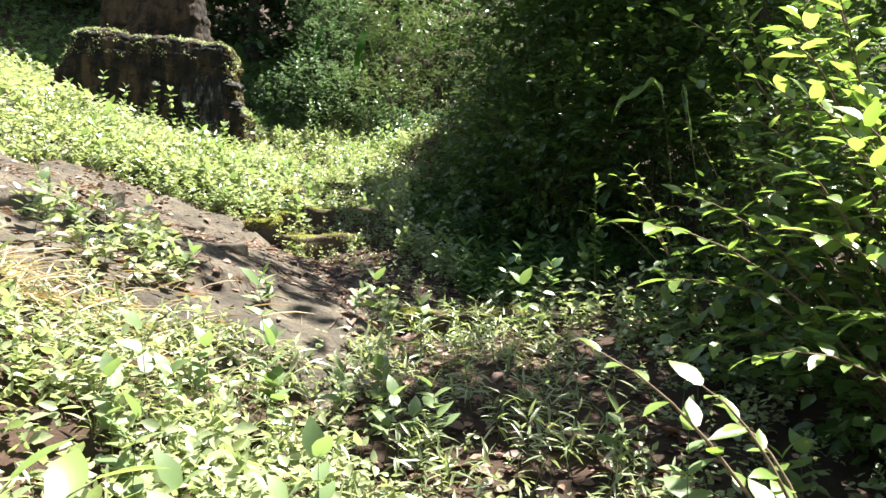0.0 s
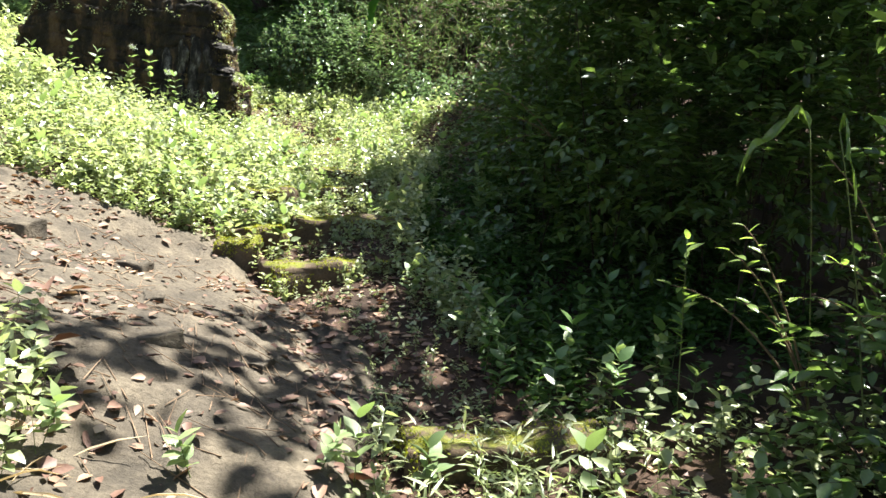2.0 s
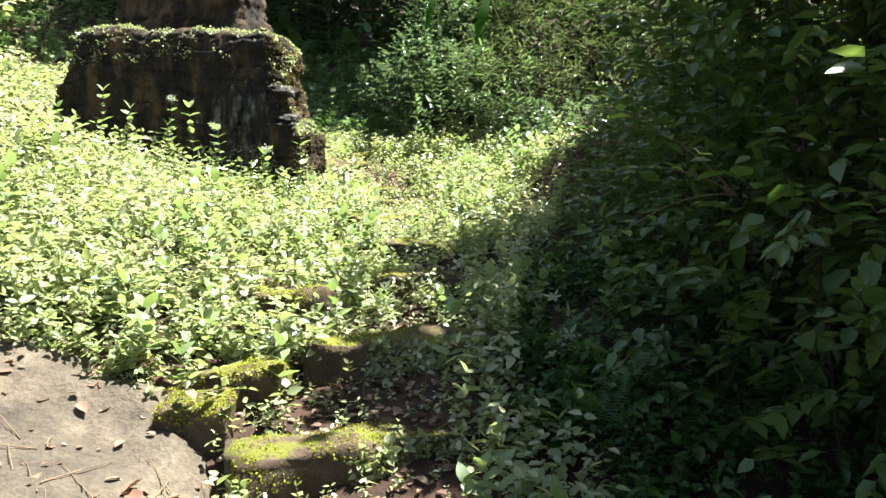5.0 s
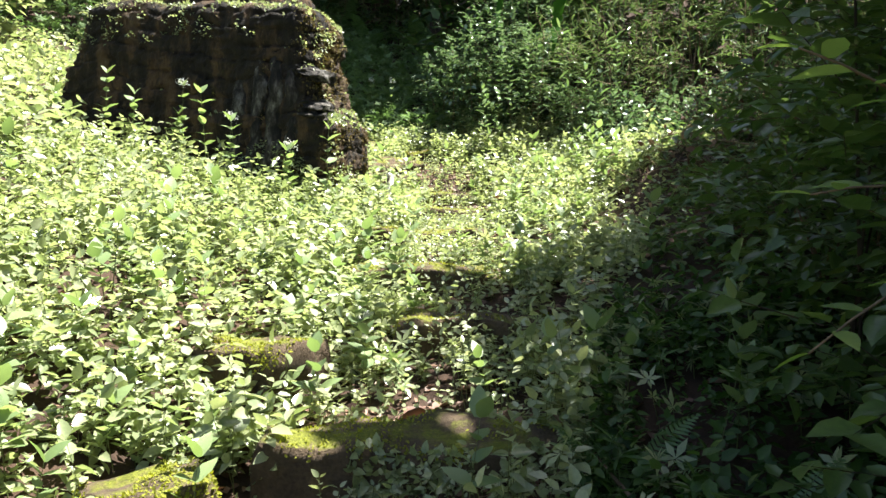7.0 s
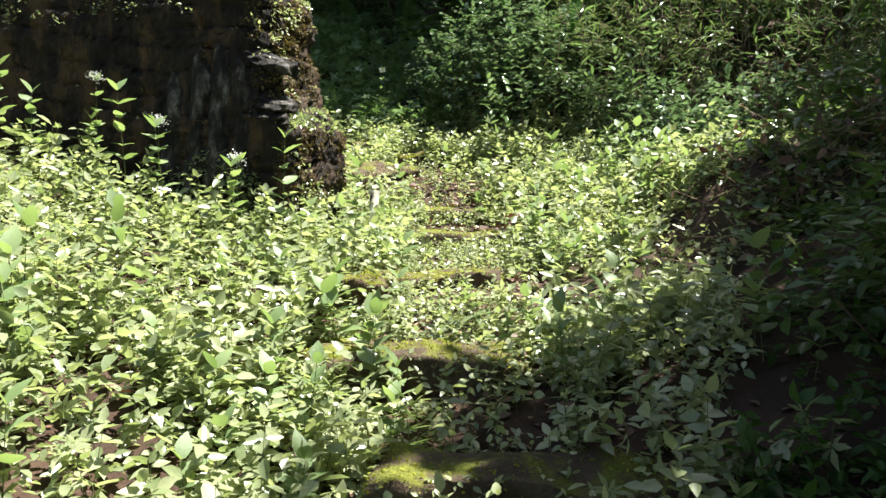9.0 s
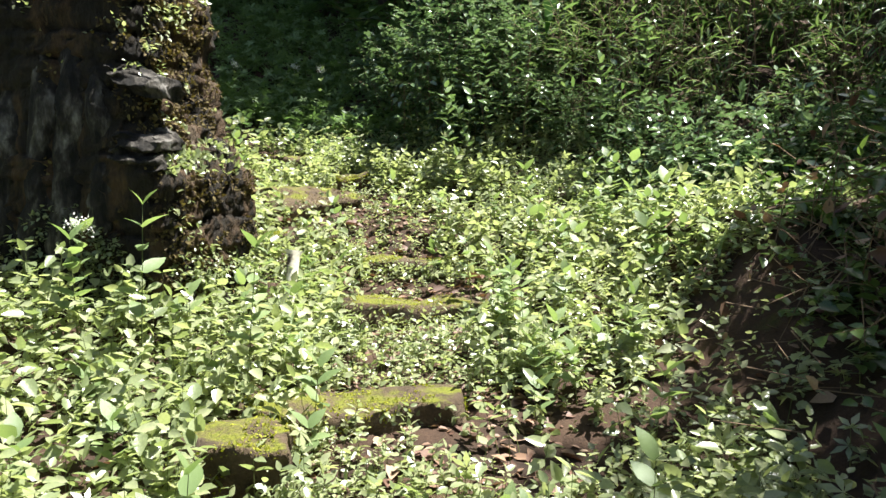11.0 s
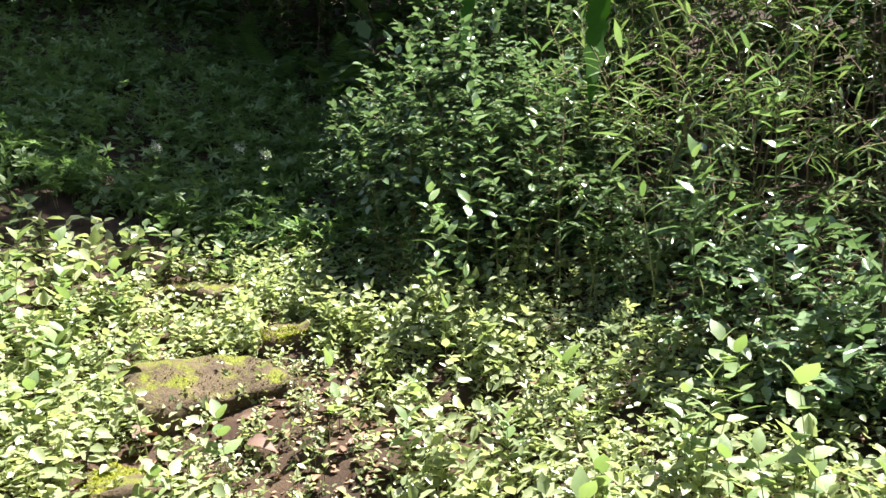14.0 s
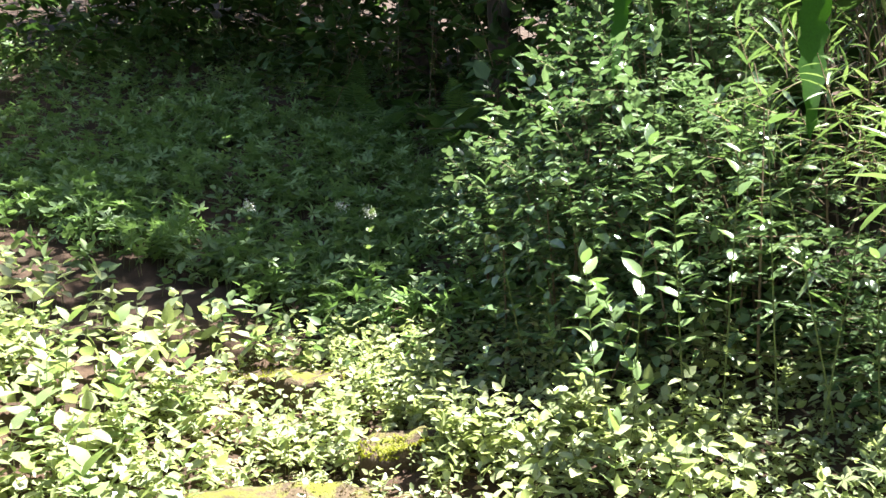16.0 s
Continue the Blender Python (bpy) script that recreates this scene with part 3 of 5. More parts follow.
def weeds():
    """Carpet of bright weeds: small ones, taller ones, narrow-leaved grass, and the cover of the far slope."""
    def keep(x, y):
        d = off_path(x, y)
        dens = np.where(np.abs(d) < 0.45, np.where(y > 9.6, 1.25, 0.8), 1.0)
        dens = np.where((y > 6.2) & (y < 8.2) & (d > -0.9) & (d < 0.6), 0.2, dens)
        dens = np.where((y < 6.5) & (x > 0.8), 0.25, dens)
        dens = np.where((y > 15.7) & (x > -1.6), 0.5, dens)
        dens = np.where((y > 14.4) & (x > -0.45), 0.2, dens)
        dens = np.where((y > 15.4) & (y < 17.2) & (x > -2.2) & (x < -0.6), 1.6, dens)
        dens = np.where((y > 17.6) & (x > -1.6), 0.3, dens)
        dens = np.where(np.abs(d) > 2.6, dens * 0.72, dens)
        dens = np.where((y > 11) & (y < 14.0) & (x > -0.45), 0.2, dens)
        dens = np.where((y > 2.8) & (y < 6.2) & (np.abs(d) < 0.8), 0.28, dens)
        dens = np.where((y > 3.0) & (y < 4.6) & (x < -0.4), 0.5, dens)
        for px, py, rx, ry, share in BARE:
            dens = np.where(((x - px) / rx) ** 2 + ((y - py) / ry) ** 2 < 1, share, dens)
        thin = on_step(x, y, 0.02) & (rng.uniform(0, 1, len(x)) > 0.12)
        return ~on_slab(x, y) & ~thin & ~in_boulder(x, y) & (rng.uniform(0, 1, len(x)) < dens * np.clip(patchy(x, y) * 2.2, 0.35, 1))
    near = scattered(47000, -5.6, 2.6, 1.2, 18.5, keep)
    close = np.abs(off_path(near[:, 0], near[:, 1])) < 0.62
    # weeds within the thicket's shadow line take the shade-coloured leaf
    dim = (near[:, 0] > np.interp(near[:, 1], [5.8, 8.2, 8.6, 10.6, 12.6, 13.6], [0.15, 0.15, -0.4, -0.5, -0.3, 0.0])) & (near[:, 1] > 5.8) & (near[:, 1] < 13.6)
    for group, shape, what, mat in ((near[close & ~dim], OV, "dense bright green low weeds with pointed oval leaves beside the steps", LEAF_WEED), (near[~close & ~dim], SM, "dense bright green low weeds with pointed oval leaves", LEAF_WEED), (near[dim], SM, "low weeds under the thicket, shade put into their dark green", LEAF_WEED_SHADED)):
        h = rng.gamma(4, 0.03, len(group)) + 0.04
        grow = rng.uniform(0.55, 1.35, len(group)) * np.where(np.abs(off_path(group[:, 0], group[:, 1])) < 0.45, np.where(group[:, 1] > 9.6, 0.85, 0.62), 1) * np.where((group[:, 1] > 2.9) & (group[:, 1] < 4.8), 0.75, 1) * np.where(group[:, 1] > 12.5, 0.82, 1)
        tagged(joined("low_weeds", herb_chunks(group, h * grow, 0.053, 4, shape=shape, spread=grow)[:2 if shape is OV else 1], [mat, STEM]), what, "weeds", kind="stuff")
    tall = scattered(5600, -5.6, 2.6, 4.0, 18.5, lambda x, y: keep(x, y) & (np.abs(off_path(x, y)) > 0.4) & ~((y > 16.0) & (x > -2.4)) & ~((x > -0.3) & (y > 6) & (y < 12.6)) & (rng.uniform(0, 1, len(x)) < np.where(x < -1.5, 1, 0.6)))
    tagged(joined("tall_weeds", herb_chunks(tall, rng.uniform(0.18, 0.44, len(tall)), 0.078, 5, shape=SM), [LEAF_WEED, STEM]), "taller bright green leafy weeds in sunlight", "weeds", kind="stuff")
    blades = scattered(1500, -3.2, 1.6, 1.3, 5.6, lambda x, y: ~on_slab(x, y) & (x < 0.9) & (rng.uniform(0, 1, len(x)) < np.clip(patchy(x, y, 1.4) * 1.5, 0.2, 1)))
    tagged(joined("narrow_leaved_grass", herb_chunks(blades, rng.uniform(0.08, 0.24, len(blades)), 0.085, 5, 0.3, 0.0, shape=(BLADE_V, BLADE_F), spread=1.1), [LEAF_WEED, STEM]), "light green grass with narrow pointed leaves", "grass", kind="stuff")
    far = scattered(8600, -16, -2.0, 6.0, 28, lambda x, y: ~on_slab(x, y) & ~in_boulder(x, y) & ((x < -5.4) | (y > 18.3)))
    # past y 18.3 the cover gets leaf colours darkened for tree shade
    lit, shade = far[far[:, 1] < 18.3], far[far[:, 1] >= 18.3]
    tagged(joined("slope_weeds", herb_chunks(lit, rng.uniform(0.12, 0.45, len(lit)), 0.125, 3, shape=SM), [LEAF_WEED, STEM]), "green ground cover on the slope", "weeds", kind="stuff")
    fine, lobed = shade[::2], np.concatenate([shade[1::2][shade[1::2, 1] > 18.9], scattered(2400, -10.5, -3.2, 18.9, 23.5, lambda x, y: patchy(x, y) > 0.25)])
    tagged(joined("slope_weeds", herb_chunks(fine, rng.uniform(0.1, 0.3, len(fine)), 0.11, 3, shape=SM), [LEAF_COVER_SHADED, STEM]), "ground cover under the trees, shade put into its deeper green", "weeds", kind="stuff")
    tagged(joined("lobed_weeds", herb_chunks(lobed, rng.uniform(0.15, 0.42, len(lobed)), 0.12, 2, shape=STAR), [LEAF_HERB_SHADE, STEM]), "weeds with lobed leaves, tree shade put into their deeper green", "weeds", kind="stuff")
    brow = scattered(3600, -8.6, -3.0, 16.9, 19.4, lambda x, y: ~on_step(x, y, 0.02) & (((x < -5.4) & (y < 17.5)) | ((x > -5.4) & (y > 17.4) & (y < 18.9))) & (patchy(x, y) > 0.2))
    tagged(joined("low_weeds", herb_chunks(brow, rng.uniform(0.1, 0.34, len(brow)), 0.062, 4, shape=SM)[:1], [LEAF_WEED]), "bright green low weeds at the edge of the shade", "weeds", kind="stuff")
    bed = scattered(700, -3.0, 0.6, 8.6, 17.5, lambda x, y: keep(x, y) & (np.abs(off_path(x, y)) > 0.25))
    tagged(joined("lobed_weeds", herb_chunks(bed, rng.uniform(0.1, 0.26, len(bed)), 0.07, 2, shape=STAR), [LEAF_WEED, STEM]), "light green weeds with lobed leaves beside the steps", "weeds", kind="stuff")

    outer = scattered(5500, -20, 18, -12, 30, lambda x, y: (rng.uniform(0, 1, len(x)) < np.clip(1.5 - np.hypot(x, (y - 8) * 0.8) / 16, 0, 1) * np.clip(patchy(x, y, 0.5) * 1.7, 0.15, 1)) & ((x < -5.0) | (x > 2.2) | (y < 1.6)) & ~((x > -16) & (x < -5.4) & (y > 6) & (y < 28)) & (np.hypot(x, y) > 1.4))
    tagged(joined("outer_weeds", herb_chunks(outer, rng.uniform(0.1, 0.4, len(outer)), 0.14, 3, shape=SM), [LEAF_WEED, STEM]), "scattered green weeds on the forest floor", "weeds", kind="stuff")


weeds()


def litter():
    xy = scattered(26000, -5, 2.6, 1.5, 18.5, lambda x, y: rng.uniform(0, 1, len(x)) < np.where((np.abs(off_path(x, y)) < 0.8) | (on_slab(x, y) & (patchy(x, y, 1.5) > 0.55)), 1.0, 0.15))
    n = len(xy)
    az = rng.uniform(0, 2 * math.pi, n)
    p = np.column_stack([xy, np.maximum(land(xy[:, 0], xy[:, 1]), np.where(on_slab(xy[:, 0], xy[:, 1]), slab_top(xy[:, 0], xy[:, 1]), -99)) + 0.012])
    d = np.column_stack([np.cos(az), np.sin(az), rng.normal(0, 0.18, n)])
    u = np.column_stack([rng.normal(0, 0.35, n), rng.normal(0, 0.35, n), np.ones(n)])
    v, f = leaf_arrays(p, d, u, rng.gamma(4, 0.011, n) + 0.015, (SMALL_V, SMALL_F))
    tagged(joined("leaf_litter", [(v, f, 0)], [LEAF_DRY]), "dry brown fallen leaves on the soil", "leaf litter", kind="stuff")


litter()


# ---- shrubs ----
def shrub_mass(name, centres, radii, count, leaf, mat, shape, label, twigs=120, down=0.2, edge=0.55, spray=7, wood=None):
    """Foliage filling several lobes: sprays of leaves along short twigs, more towards the outside, with gaps."""
    centres, radii = np.array(centres, float), np.array(radii, float)
    n = count // spray
    vol = radii.prod(1) ** 0.8
    which = rng.choice(len(centres), n, p=vol / vol.sum())
    d = rng.normal(0, 1, (n, 3))
    d /= np.linalg.norm(d, axis=1, keepdims=True)
    r = rng.uniform(0, 1, n) ** edge
    start = centres[which] + d * radii[which] * r[:, None]
    start[:, 2] = np.maximum(start[:, 2], land(start[:, 0], start[:, 1]) + 0.05)
    out = d * np.array([1, 1, 0.5]) + rng.normal(0, 0.5, (n, 3)) + np.array([0, 0, 0.25])
    out /= np.linalg.norm(out, axis=1, keepdims=True)
    length = leaf * rng.uniform(1.6, 3.4, n)
    P, D, U = [], [], []
    for k in range(spray):
        f = (k + 0.6) / spray
        p = start + out * (length * f)[:, None]
        side = np.cross(out, np.array([0, 0, 1.0])) * (1 if k % 2 else -1)
        dd = out * 0.6 + side * 0.9 + rng.normal(0, 0.25, (n, 3)) + np.array([0, 0, -down])
        P.append(p)
        D.append(dd)
        U.append(np.column_stack([rng.normal(0, 0.35, n), rng.normal(0, 0.35, n), np.ones(n)]))
    P = np.concatenate(P)
    v, f = leaf_arrays(P, np.concatenate(D), np.concatenate(U), leaf * rng.uniform(0.6, 1.3, len(P)), shape)
    end = start + out * length[:, None]
    chunks = [(v, f, 0), (*stem_arrays(start, end, leaf * 0.022, leaf * 0.012), 1)]
    if twigs:
        w = rng.choice(n, min(twigs, n), replace=False)
        c = centres[which[w]]
        foot = start[w, :2] * 0.75 + c[:, :2] * 0.25 + rng.normal(0, 0.18, (len(w), 2))
        foot = np.column_stack([foot, land(foot[:, 0], foot[:, 1]) - 0.05])
        chunks.append((*stem_arrays(foot, start[w], 0.010, 0.004), 1))
    return tagged(joined(name, chunks, [mat, wood or TWIG]), label, "shrub", kind="stuff")


# the dark thicket along the right of the path; its high and outer lobes are added, unseen, to cast shade
TH = [(2.9, 8.0, 5.2), (2.1, 9.2, 5.5), (2.1, 10.2, 5.6), (3.0, 9.8, 6.4), (3.3, 4.4, 3.5), (3.3, 3.1, 3.1), (3.1, 1.7, 2.7), (3.0, 2.4, 1.6), (2.1, 7.1, 2.6), (1.5, 7.6, 2.5), (1.15, 8.6, 2.5), (0.95, 9.5, 2.6), (0.95, 10.2, 2.9), (2.0, 7.9, 3.8), (1.4, 8.5, 3.9), (1.25, 9.4, 4.2), (1.25, 10.2, 4.4), (3.2, 6.0, 2.4), (2.8, 7.6, 3.4), (2.8, 9.0, 4.0), (3.4, 4.6, 2.0), (1.6, 9.6, 5.4), (3.0, 3.3, 1.5), (4.2, 10.2, 4.2), (3.0, 10.6, 3.4), (1.95, 4.2, 1.05), (2.05, 3.3, 0.95), (1.75, 5.0, 1.15), (2.4, 5.2, 1.5), (2.3, 2.5, 0.9), (2.05, 3.5, 1.75), (2.0, 2.7, 1.45), (2.1, 4.3, 1.85), (1.75, 3.1, 1.2)]
TR = [(1.1, 1.0, 1.1), (1.1, 1.0, 1.1), (1.1, 1.0, 1.1), (1.2, 1.2, 1.2), (0.8, 0.9, 1.0), (0.8, 0.8, 0.9), (0.8, 0.8, 0.9), (1.0, 1.0, 1.0), (0.95, 0.8, 1.0), (0.95, 0.8, 1.1), (0.95, 0.9, 1.4), (0.9, 0.8, 1.4), (0.9, 0.7, 1.5), (0.9, 1.0, 1.2), (0.95, 0.9, 1.3), (0.95, 0.8, 1.3), (0.95, 0.7, 1.4), (1.2, 1.2, 1.6), (1.3, 1.2, 1.7), (1.3, 1.2, 1.9), (1.3, 1.3, 1.4), (1.1, 1.0, 1.1), (1.0, 1.0, 1.0), (1.5, 1.5, 1.9), (1.3, 0.9, 1.7), (0.5, 0.55, 0.65), (0.5, 0.5, 0.6), (0.45, 0.5, 0.6), (0.6, 0.6, 0.8), (0.6, 0.5, 0.6), (0.5, 0.5, 0.4), (0.5, 0.5, 0.4), (0.5, 0.5, 0.4), (0.4, 0.45, 0.35)]
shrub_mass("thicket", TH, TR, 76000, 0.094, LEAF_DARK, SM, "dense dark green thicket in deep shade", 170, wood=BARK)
# the sunlit shrub wall where the path ends
W1 = [(-4.2, 19.8, 4.5), (-3.3, 18.95, 4.6), (-2.7, 18.9, 4.4), (-3.1, 19.9, 5.6), (-3.2, 20.9, 6.8), (-2.6, 18.35, 3.95), (-3.3, 18.5, 3.9)]
W1R = [(0.7, 0.7, 0.8), (0.8, 0.8, 1.0), (0.7, 0.7, 0.8), (0.8, 0.8, 1.1), (1.0, 0.9, 1.2), (0.5, 0.4, 0.5), (0.5, 0.4, 0.5)]
shrub_mass("broadleaf_shrubs", W1, W1R, 18000, 0.085, LEAF_GLOSSY, SM, "glossy dark green broad-leaved shrubs catching the sun", 120, edge=0.36)
W2 = [(0.5, 17.0, 3.8), (1.3, 16.3, 3.9), (-2.0, 18.6, 4.4), (-1.1, 18.3, 4.4), (-0.1, 18.0, 4.3), (-1.5, 19.9, 5.8), (-0.4, 19.1, 5.8), (1.0, 18.2, 5.2), (1.0, 19.3, 6.6), (-1.4, 20.5, 6.9), (1.1, 17.5, 4.1), (2.1, 17.2, 4.6), (2.8, 18.2, 5.8), (4.4, 14.6, 4.2)]
W2R = [(0.6, 0.5, 0.8), (0.6, 0.5, 0.8), (0.75, 0.7, 1.0), (0.75, 0.7, 1.0), (0.8, 0.7, 1.0), (0.9, 0.8, 1.2), (0.9, 0.8, 1.2), (0.9, 0.8, 1.2), (1.1, 1.0, 1.3), (1.1, 0.9, 1.3), (0.8, 0.7, 1.0), (0.9, 0.8, 1.2), (1.1, 1.0, 1.3), (1.2, 1.2, 1.5)]
shrub_mass("bamboo_thicket", W2, W2R, 24000, 0.15, LEAF_BAMBOO, BL, "thicket of thin bamboo with narrow light green leaves", 200, edge=0.36)
shrub_mass("low_shrubs", [(-0.9, 17.1, 3.35), (0.0, 16.7, 3.4), (-1.5, 18.2, 3.7), (0.7, 16.2, 3.45), (-2.3, 18.9, 3.9), (-0.7, 16.8, 3.2), (-0.1, 16.2, 3.2)], [(0.65, 0.5, 0.65), (0.65, 0.5, 0.65), (0.6, 0.5, 0.65), (0.6, 0.5, 0.6), (0.5, 0.45, 0.6), (0.5, 0.4, 0.5), (0.5, 0.4, 0.5)], 9000, 0.085, LEAF_GLOSSY, SM, "dark glossy low shrubs at the foot of the bamboo", 120, edge=0.4)
# the rank weeds of the bank right of the path
BK = [(1.0, 14.9, 3.15), (0.1, 15.9, 2.95), (0.9, 16.2, 3.4)]
BR = [(0.8, 0.7, 0.5), (0.6, 0.6, 0.35), (0.9, 0.8, 0.6)]
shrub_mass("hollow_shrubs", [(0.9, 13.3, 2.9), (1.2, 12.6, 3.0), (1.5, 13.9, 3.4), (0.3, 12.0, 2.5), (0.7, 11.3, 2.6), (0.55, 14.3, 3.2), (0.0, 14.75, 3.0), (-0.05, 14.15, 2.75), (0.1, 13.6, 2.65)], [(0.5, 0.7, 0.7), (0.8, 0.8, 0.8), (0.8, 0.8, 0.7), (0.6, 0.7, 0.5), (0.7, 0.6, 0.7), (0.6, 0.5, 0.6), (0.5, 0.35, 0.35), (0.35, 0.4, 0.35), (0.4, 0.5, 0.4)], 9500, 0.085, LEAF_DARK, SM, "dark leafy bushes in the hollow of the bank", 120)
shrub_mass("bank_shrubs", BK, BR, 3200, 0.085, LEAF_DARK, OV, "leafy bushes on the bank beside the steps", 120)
# shaded woods up the slope, the shade also put into the leaf colour
UW, UR = [], []
for k in range(46):
    x, y = -17 + 30 * ((k * 0.618) % 1), 22.5 + 13 * ((k * 0.367) % 1)
    if x > -9 and y < 26.5:
        y += 4.5
    UW.append((x, y, float(land(x, y)) + 1.2 + 2.4 * ((k * 0.77) % 1)))
    UR.append((2.1, 1.6, 1.7))
for k in range(11):
    x, y = -16.5 + 1.35 * k, (25.4 if -16.5 + 1.35 * k < -9.5 else 23.9) + 0.6 * math.sin(k * 2.1)
    for up in (1.0, 3.2, 5.4):
        UW.append((x, y + up * 0.3, float(land(x, y)) + up))
        UR.append((1.2, 1.0, 1.5))
# lobes behind the bamboo, added as a dark backing for its gaps
UW += [(1.5, 21.8, 8.0), (3.6, 20.8, 8.0), (-0.6, 22.4, 8.2), (5.4, 19.2, 7.0), (-2.6, 22.8, 8.0), (0.6, 23.5, 9.8), (-1.8, 24.2, 9.8), (3.0, 23.0, 9.6), (6.2, 16.5, 5.6), (6.0, 21.5, 9.0)]
UR += [(1.2, 0.9, 1.4)] * 5 + [(1.4, 1.2, 1.6)] * 5
UW += [(2.6, 19.6, 5.8), (4.6, 18.0, 5.4), (0.4, 20.2, 6.0), (6.0, 15.6, 4.8), (3.6, 16.0, 4.2), (-1.4, 20.6, 5.6), (4.6, 13.0, 3.8), (2.0, 15.2, 3.6), (-2.4, 20.0, 4.9), (-0.6, 19.6, 4.8), (0.6, 19.0, 4.8), (1.9, 18.6, 4.9), (1.6, 17.9, 4.0), (-3.6, 21.4, 5.6), (-3.9, 20.9, 5.4), (-4.9, 21.4, 5.4), (-0.3, 21.2, 5.6), (0.8, 20.8, 5.8), (-1.2, 21.4, 5.8), (1.9, 20.0, 5.6), (-0.4, 21.7, 7.0)]
UW += [(-11 + 1.5 * k, 27.2 + 0.7 * math.sin(k * 1.7), float(land(-11 + 1.5 * k, 27.2)) + up) for k in range(8) for up in (1.2, 3.6, 6.0)]
UW += [(x, y, float(land(x, y)) + up) for x, y in ((-13.5, 22.6), (-15.0, 21.5), (-12.2, 23.8), (-16.5, 20.5)) for up in (0.9, 2.8)]
UW += [(x, y, float(land(x, y)) + up) for x, y in ((-15.1, 24.8), (-16.2, 23.4), (-14.3, 25.9), (-17.4, 22.2)) for up in (0.9, 2.8)]
UR += [(1.3, 0.9, 1.4)] * 8 + [(1.0, 0.6, 1.1)] * 6 + [(0.9, 0.8, 1.2)] * 2 + [(1.0, 0.7, 1.0)] * 5 + [(1.3, 1.0, 1.6)] * 24 + [(1.1, 0.9, 1.3)] * 16
shrub_mass("undergrowth", UW, UR, 52000, 0.25, LEAF_SHADE, SM, "undergrowth of the woods, leaves coloured dark for its shade", 200)
LW = [(-13 - (k % 3) * 1.6, 6 + 1.9 * k, float(land(-13, 6 + 1.9 * k)) + 1.4 + 1.5 * (k % 2)) for k in range(9)]
shrub_mass("slope_bushes", LW, [(1.5, 1.4, 1.5)] * 9, 11000, 0.22, LEAF_WEED, SM, "light green bushes up the slope", 90)


# ---- trees ----
def tree(x, y, height, crown_r, crown_z, leaves, seed, label, lean=(0, 0)):
    r = np.random.default_rng(seed)
    z0 = float(land(x, y)) - 0.2
    root = new("tree")
    root.location = (x, y, z0)
    top = np.array([lean[0], lean[1], height])
    bm = bmesh.new()
    rings = []
    for k in range(9):
        f = k / 8
        c = top * f + np.array([0.12 * math.sin(3 * f + seed), 0.12 * math.cos(2.3 * f + seed), 0]) * f * height / 6
        rad = (0.19 * (1 - 0.8 * f) + (0.1 if k == 0 else 0)) * height / 11
        rings.append([bm.verts.new(Vector(c) + Vector((math.cos(a) * rad, math.sin(a) * rad, 0)) * (1 + 0.12 * math.sin(3 * a + seed))) for a in np.linspace(0, 2 * math.pi, 10, endpoint=False)])
    for a, b in zip(rings, rings[1:]):
        for i in range(10):
            bm.faces.new((a[i], a[(i + 1) % 10], b[(i + 1) % 10], b[i])).smooth = True
    part("trunk", bm, BARK, root)
    n = 16
    f = r.uniform(0.5, 0.97, n)
    foot = top[None] * f[:, None]
    az = r.uniform(0, 2 * math.pi, n)
    tip = foot + np.column_stack([np.cos(az), np.sin(az), r.uniform(0.1, 0.8, n)]) * (crown_r * r.uniform(0.5, 0.95, n))[:, None]
    for a, b in zip(foot, tip):
        joined("limb", [(*stem_arrays(a[None], b[None], 0.055 * height / 11, 0.015), 0)], [BARK], root)
    m = leaves * 7 // 90
    w = r.integers(0, n, m)
    c = foot[w] + (tip[w] - foot[w]) * r.uniform(0.35, 1.1, m)[:, None] + r.normal(0, 1, (m, 3)) * np.array([0.5, 0.5, 0.35]) * crown_r * 0.28
    P = np.repeat(c, 9, 0) + r.normal(0, 0.22, (m * 9, 3))
    D = r.normal(0, 1, (m * 9, 3)) * np.array([1, 1, 0.5])
    U = np.column_stack([r.normal(0, 0.4, m * 9), r.normal(0, 0.4, m * 9), np.ones(m * 9)])
    v, fc = leaf_arrays(P, D, U, r.uniform(0.14, 0.3, m * 9), SM)
    tagged(joined("crown", [(v, fc, 0)], [LEAF_TREE], root), kind="stuff")
    return tagged(root, label, "tree", "trees of the wood")


TREE_LABEL = "tall broad-leaved forest tree, dense crown out of view and placed for shade"
# crowns stay out of view; several trees stand only to shade slope and path
TREES = [(4.4, 10.8, 10, 2.6, 3000), (4.0, 12.9, 9, 2.0, 2600), (-3.5, 23.6, 11, 2.8, 7000), (-6.2, 24.8, 11, 3.0, 7000), (-4.6, 26, 12, 3.6, 8000), (-1.2, 29, 13, 3.8, 8000), (-9.0, 28, 12, 3.8, 8000), (8.0, 30, 12, 3.6, 6000), (13, 24, 12, 3.6, 6000), (11, 15, 11, 3.2, 5000), (10.5, 4.0, 11, 3.4, 5000),
         (7.0, -6, 11, 3.4, 5000), (-1, -14, 12, 4, 5000), (-11, -6, 11, 3.8, 5000), (-15.8, 21, 11, 3.4, 6000), (-19, 5, 12, 4, 5000), (-15, 33, 14, 4.5, 7000), (1.5, 37, 15, 4.5, 7000), (-20, 24, 13, 4, 6000)]
for i, (x, y, hgt, cr, nl) in enumerate(TREES):
    tree(x, y, hgt, cr, 0, nl if i < 5 else int(nl * 0.5), 50 + i, TREE_LABEL)
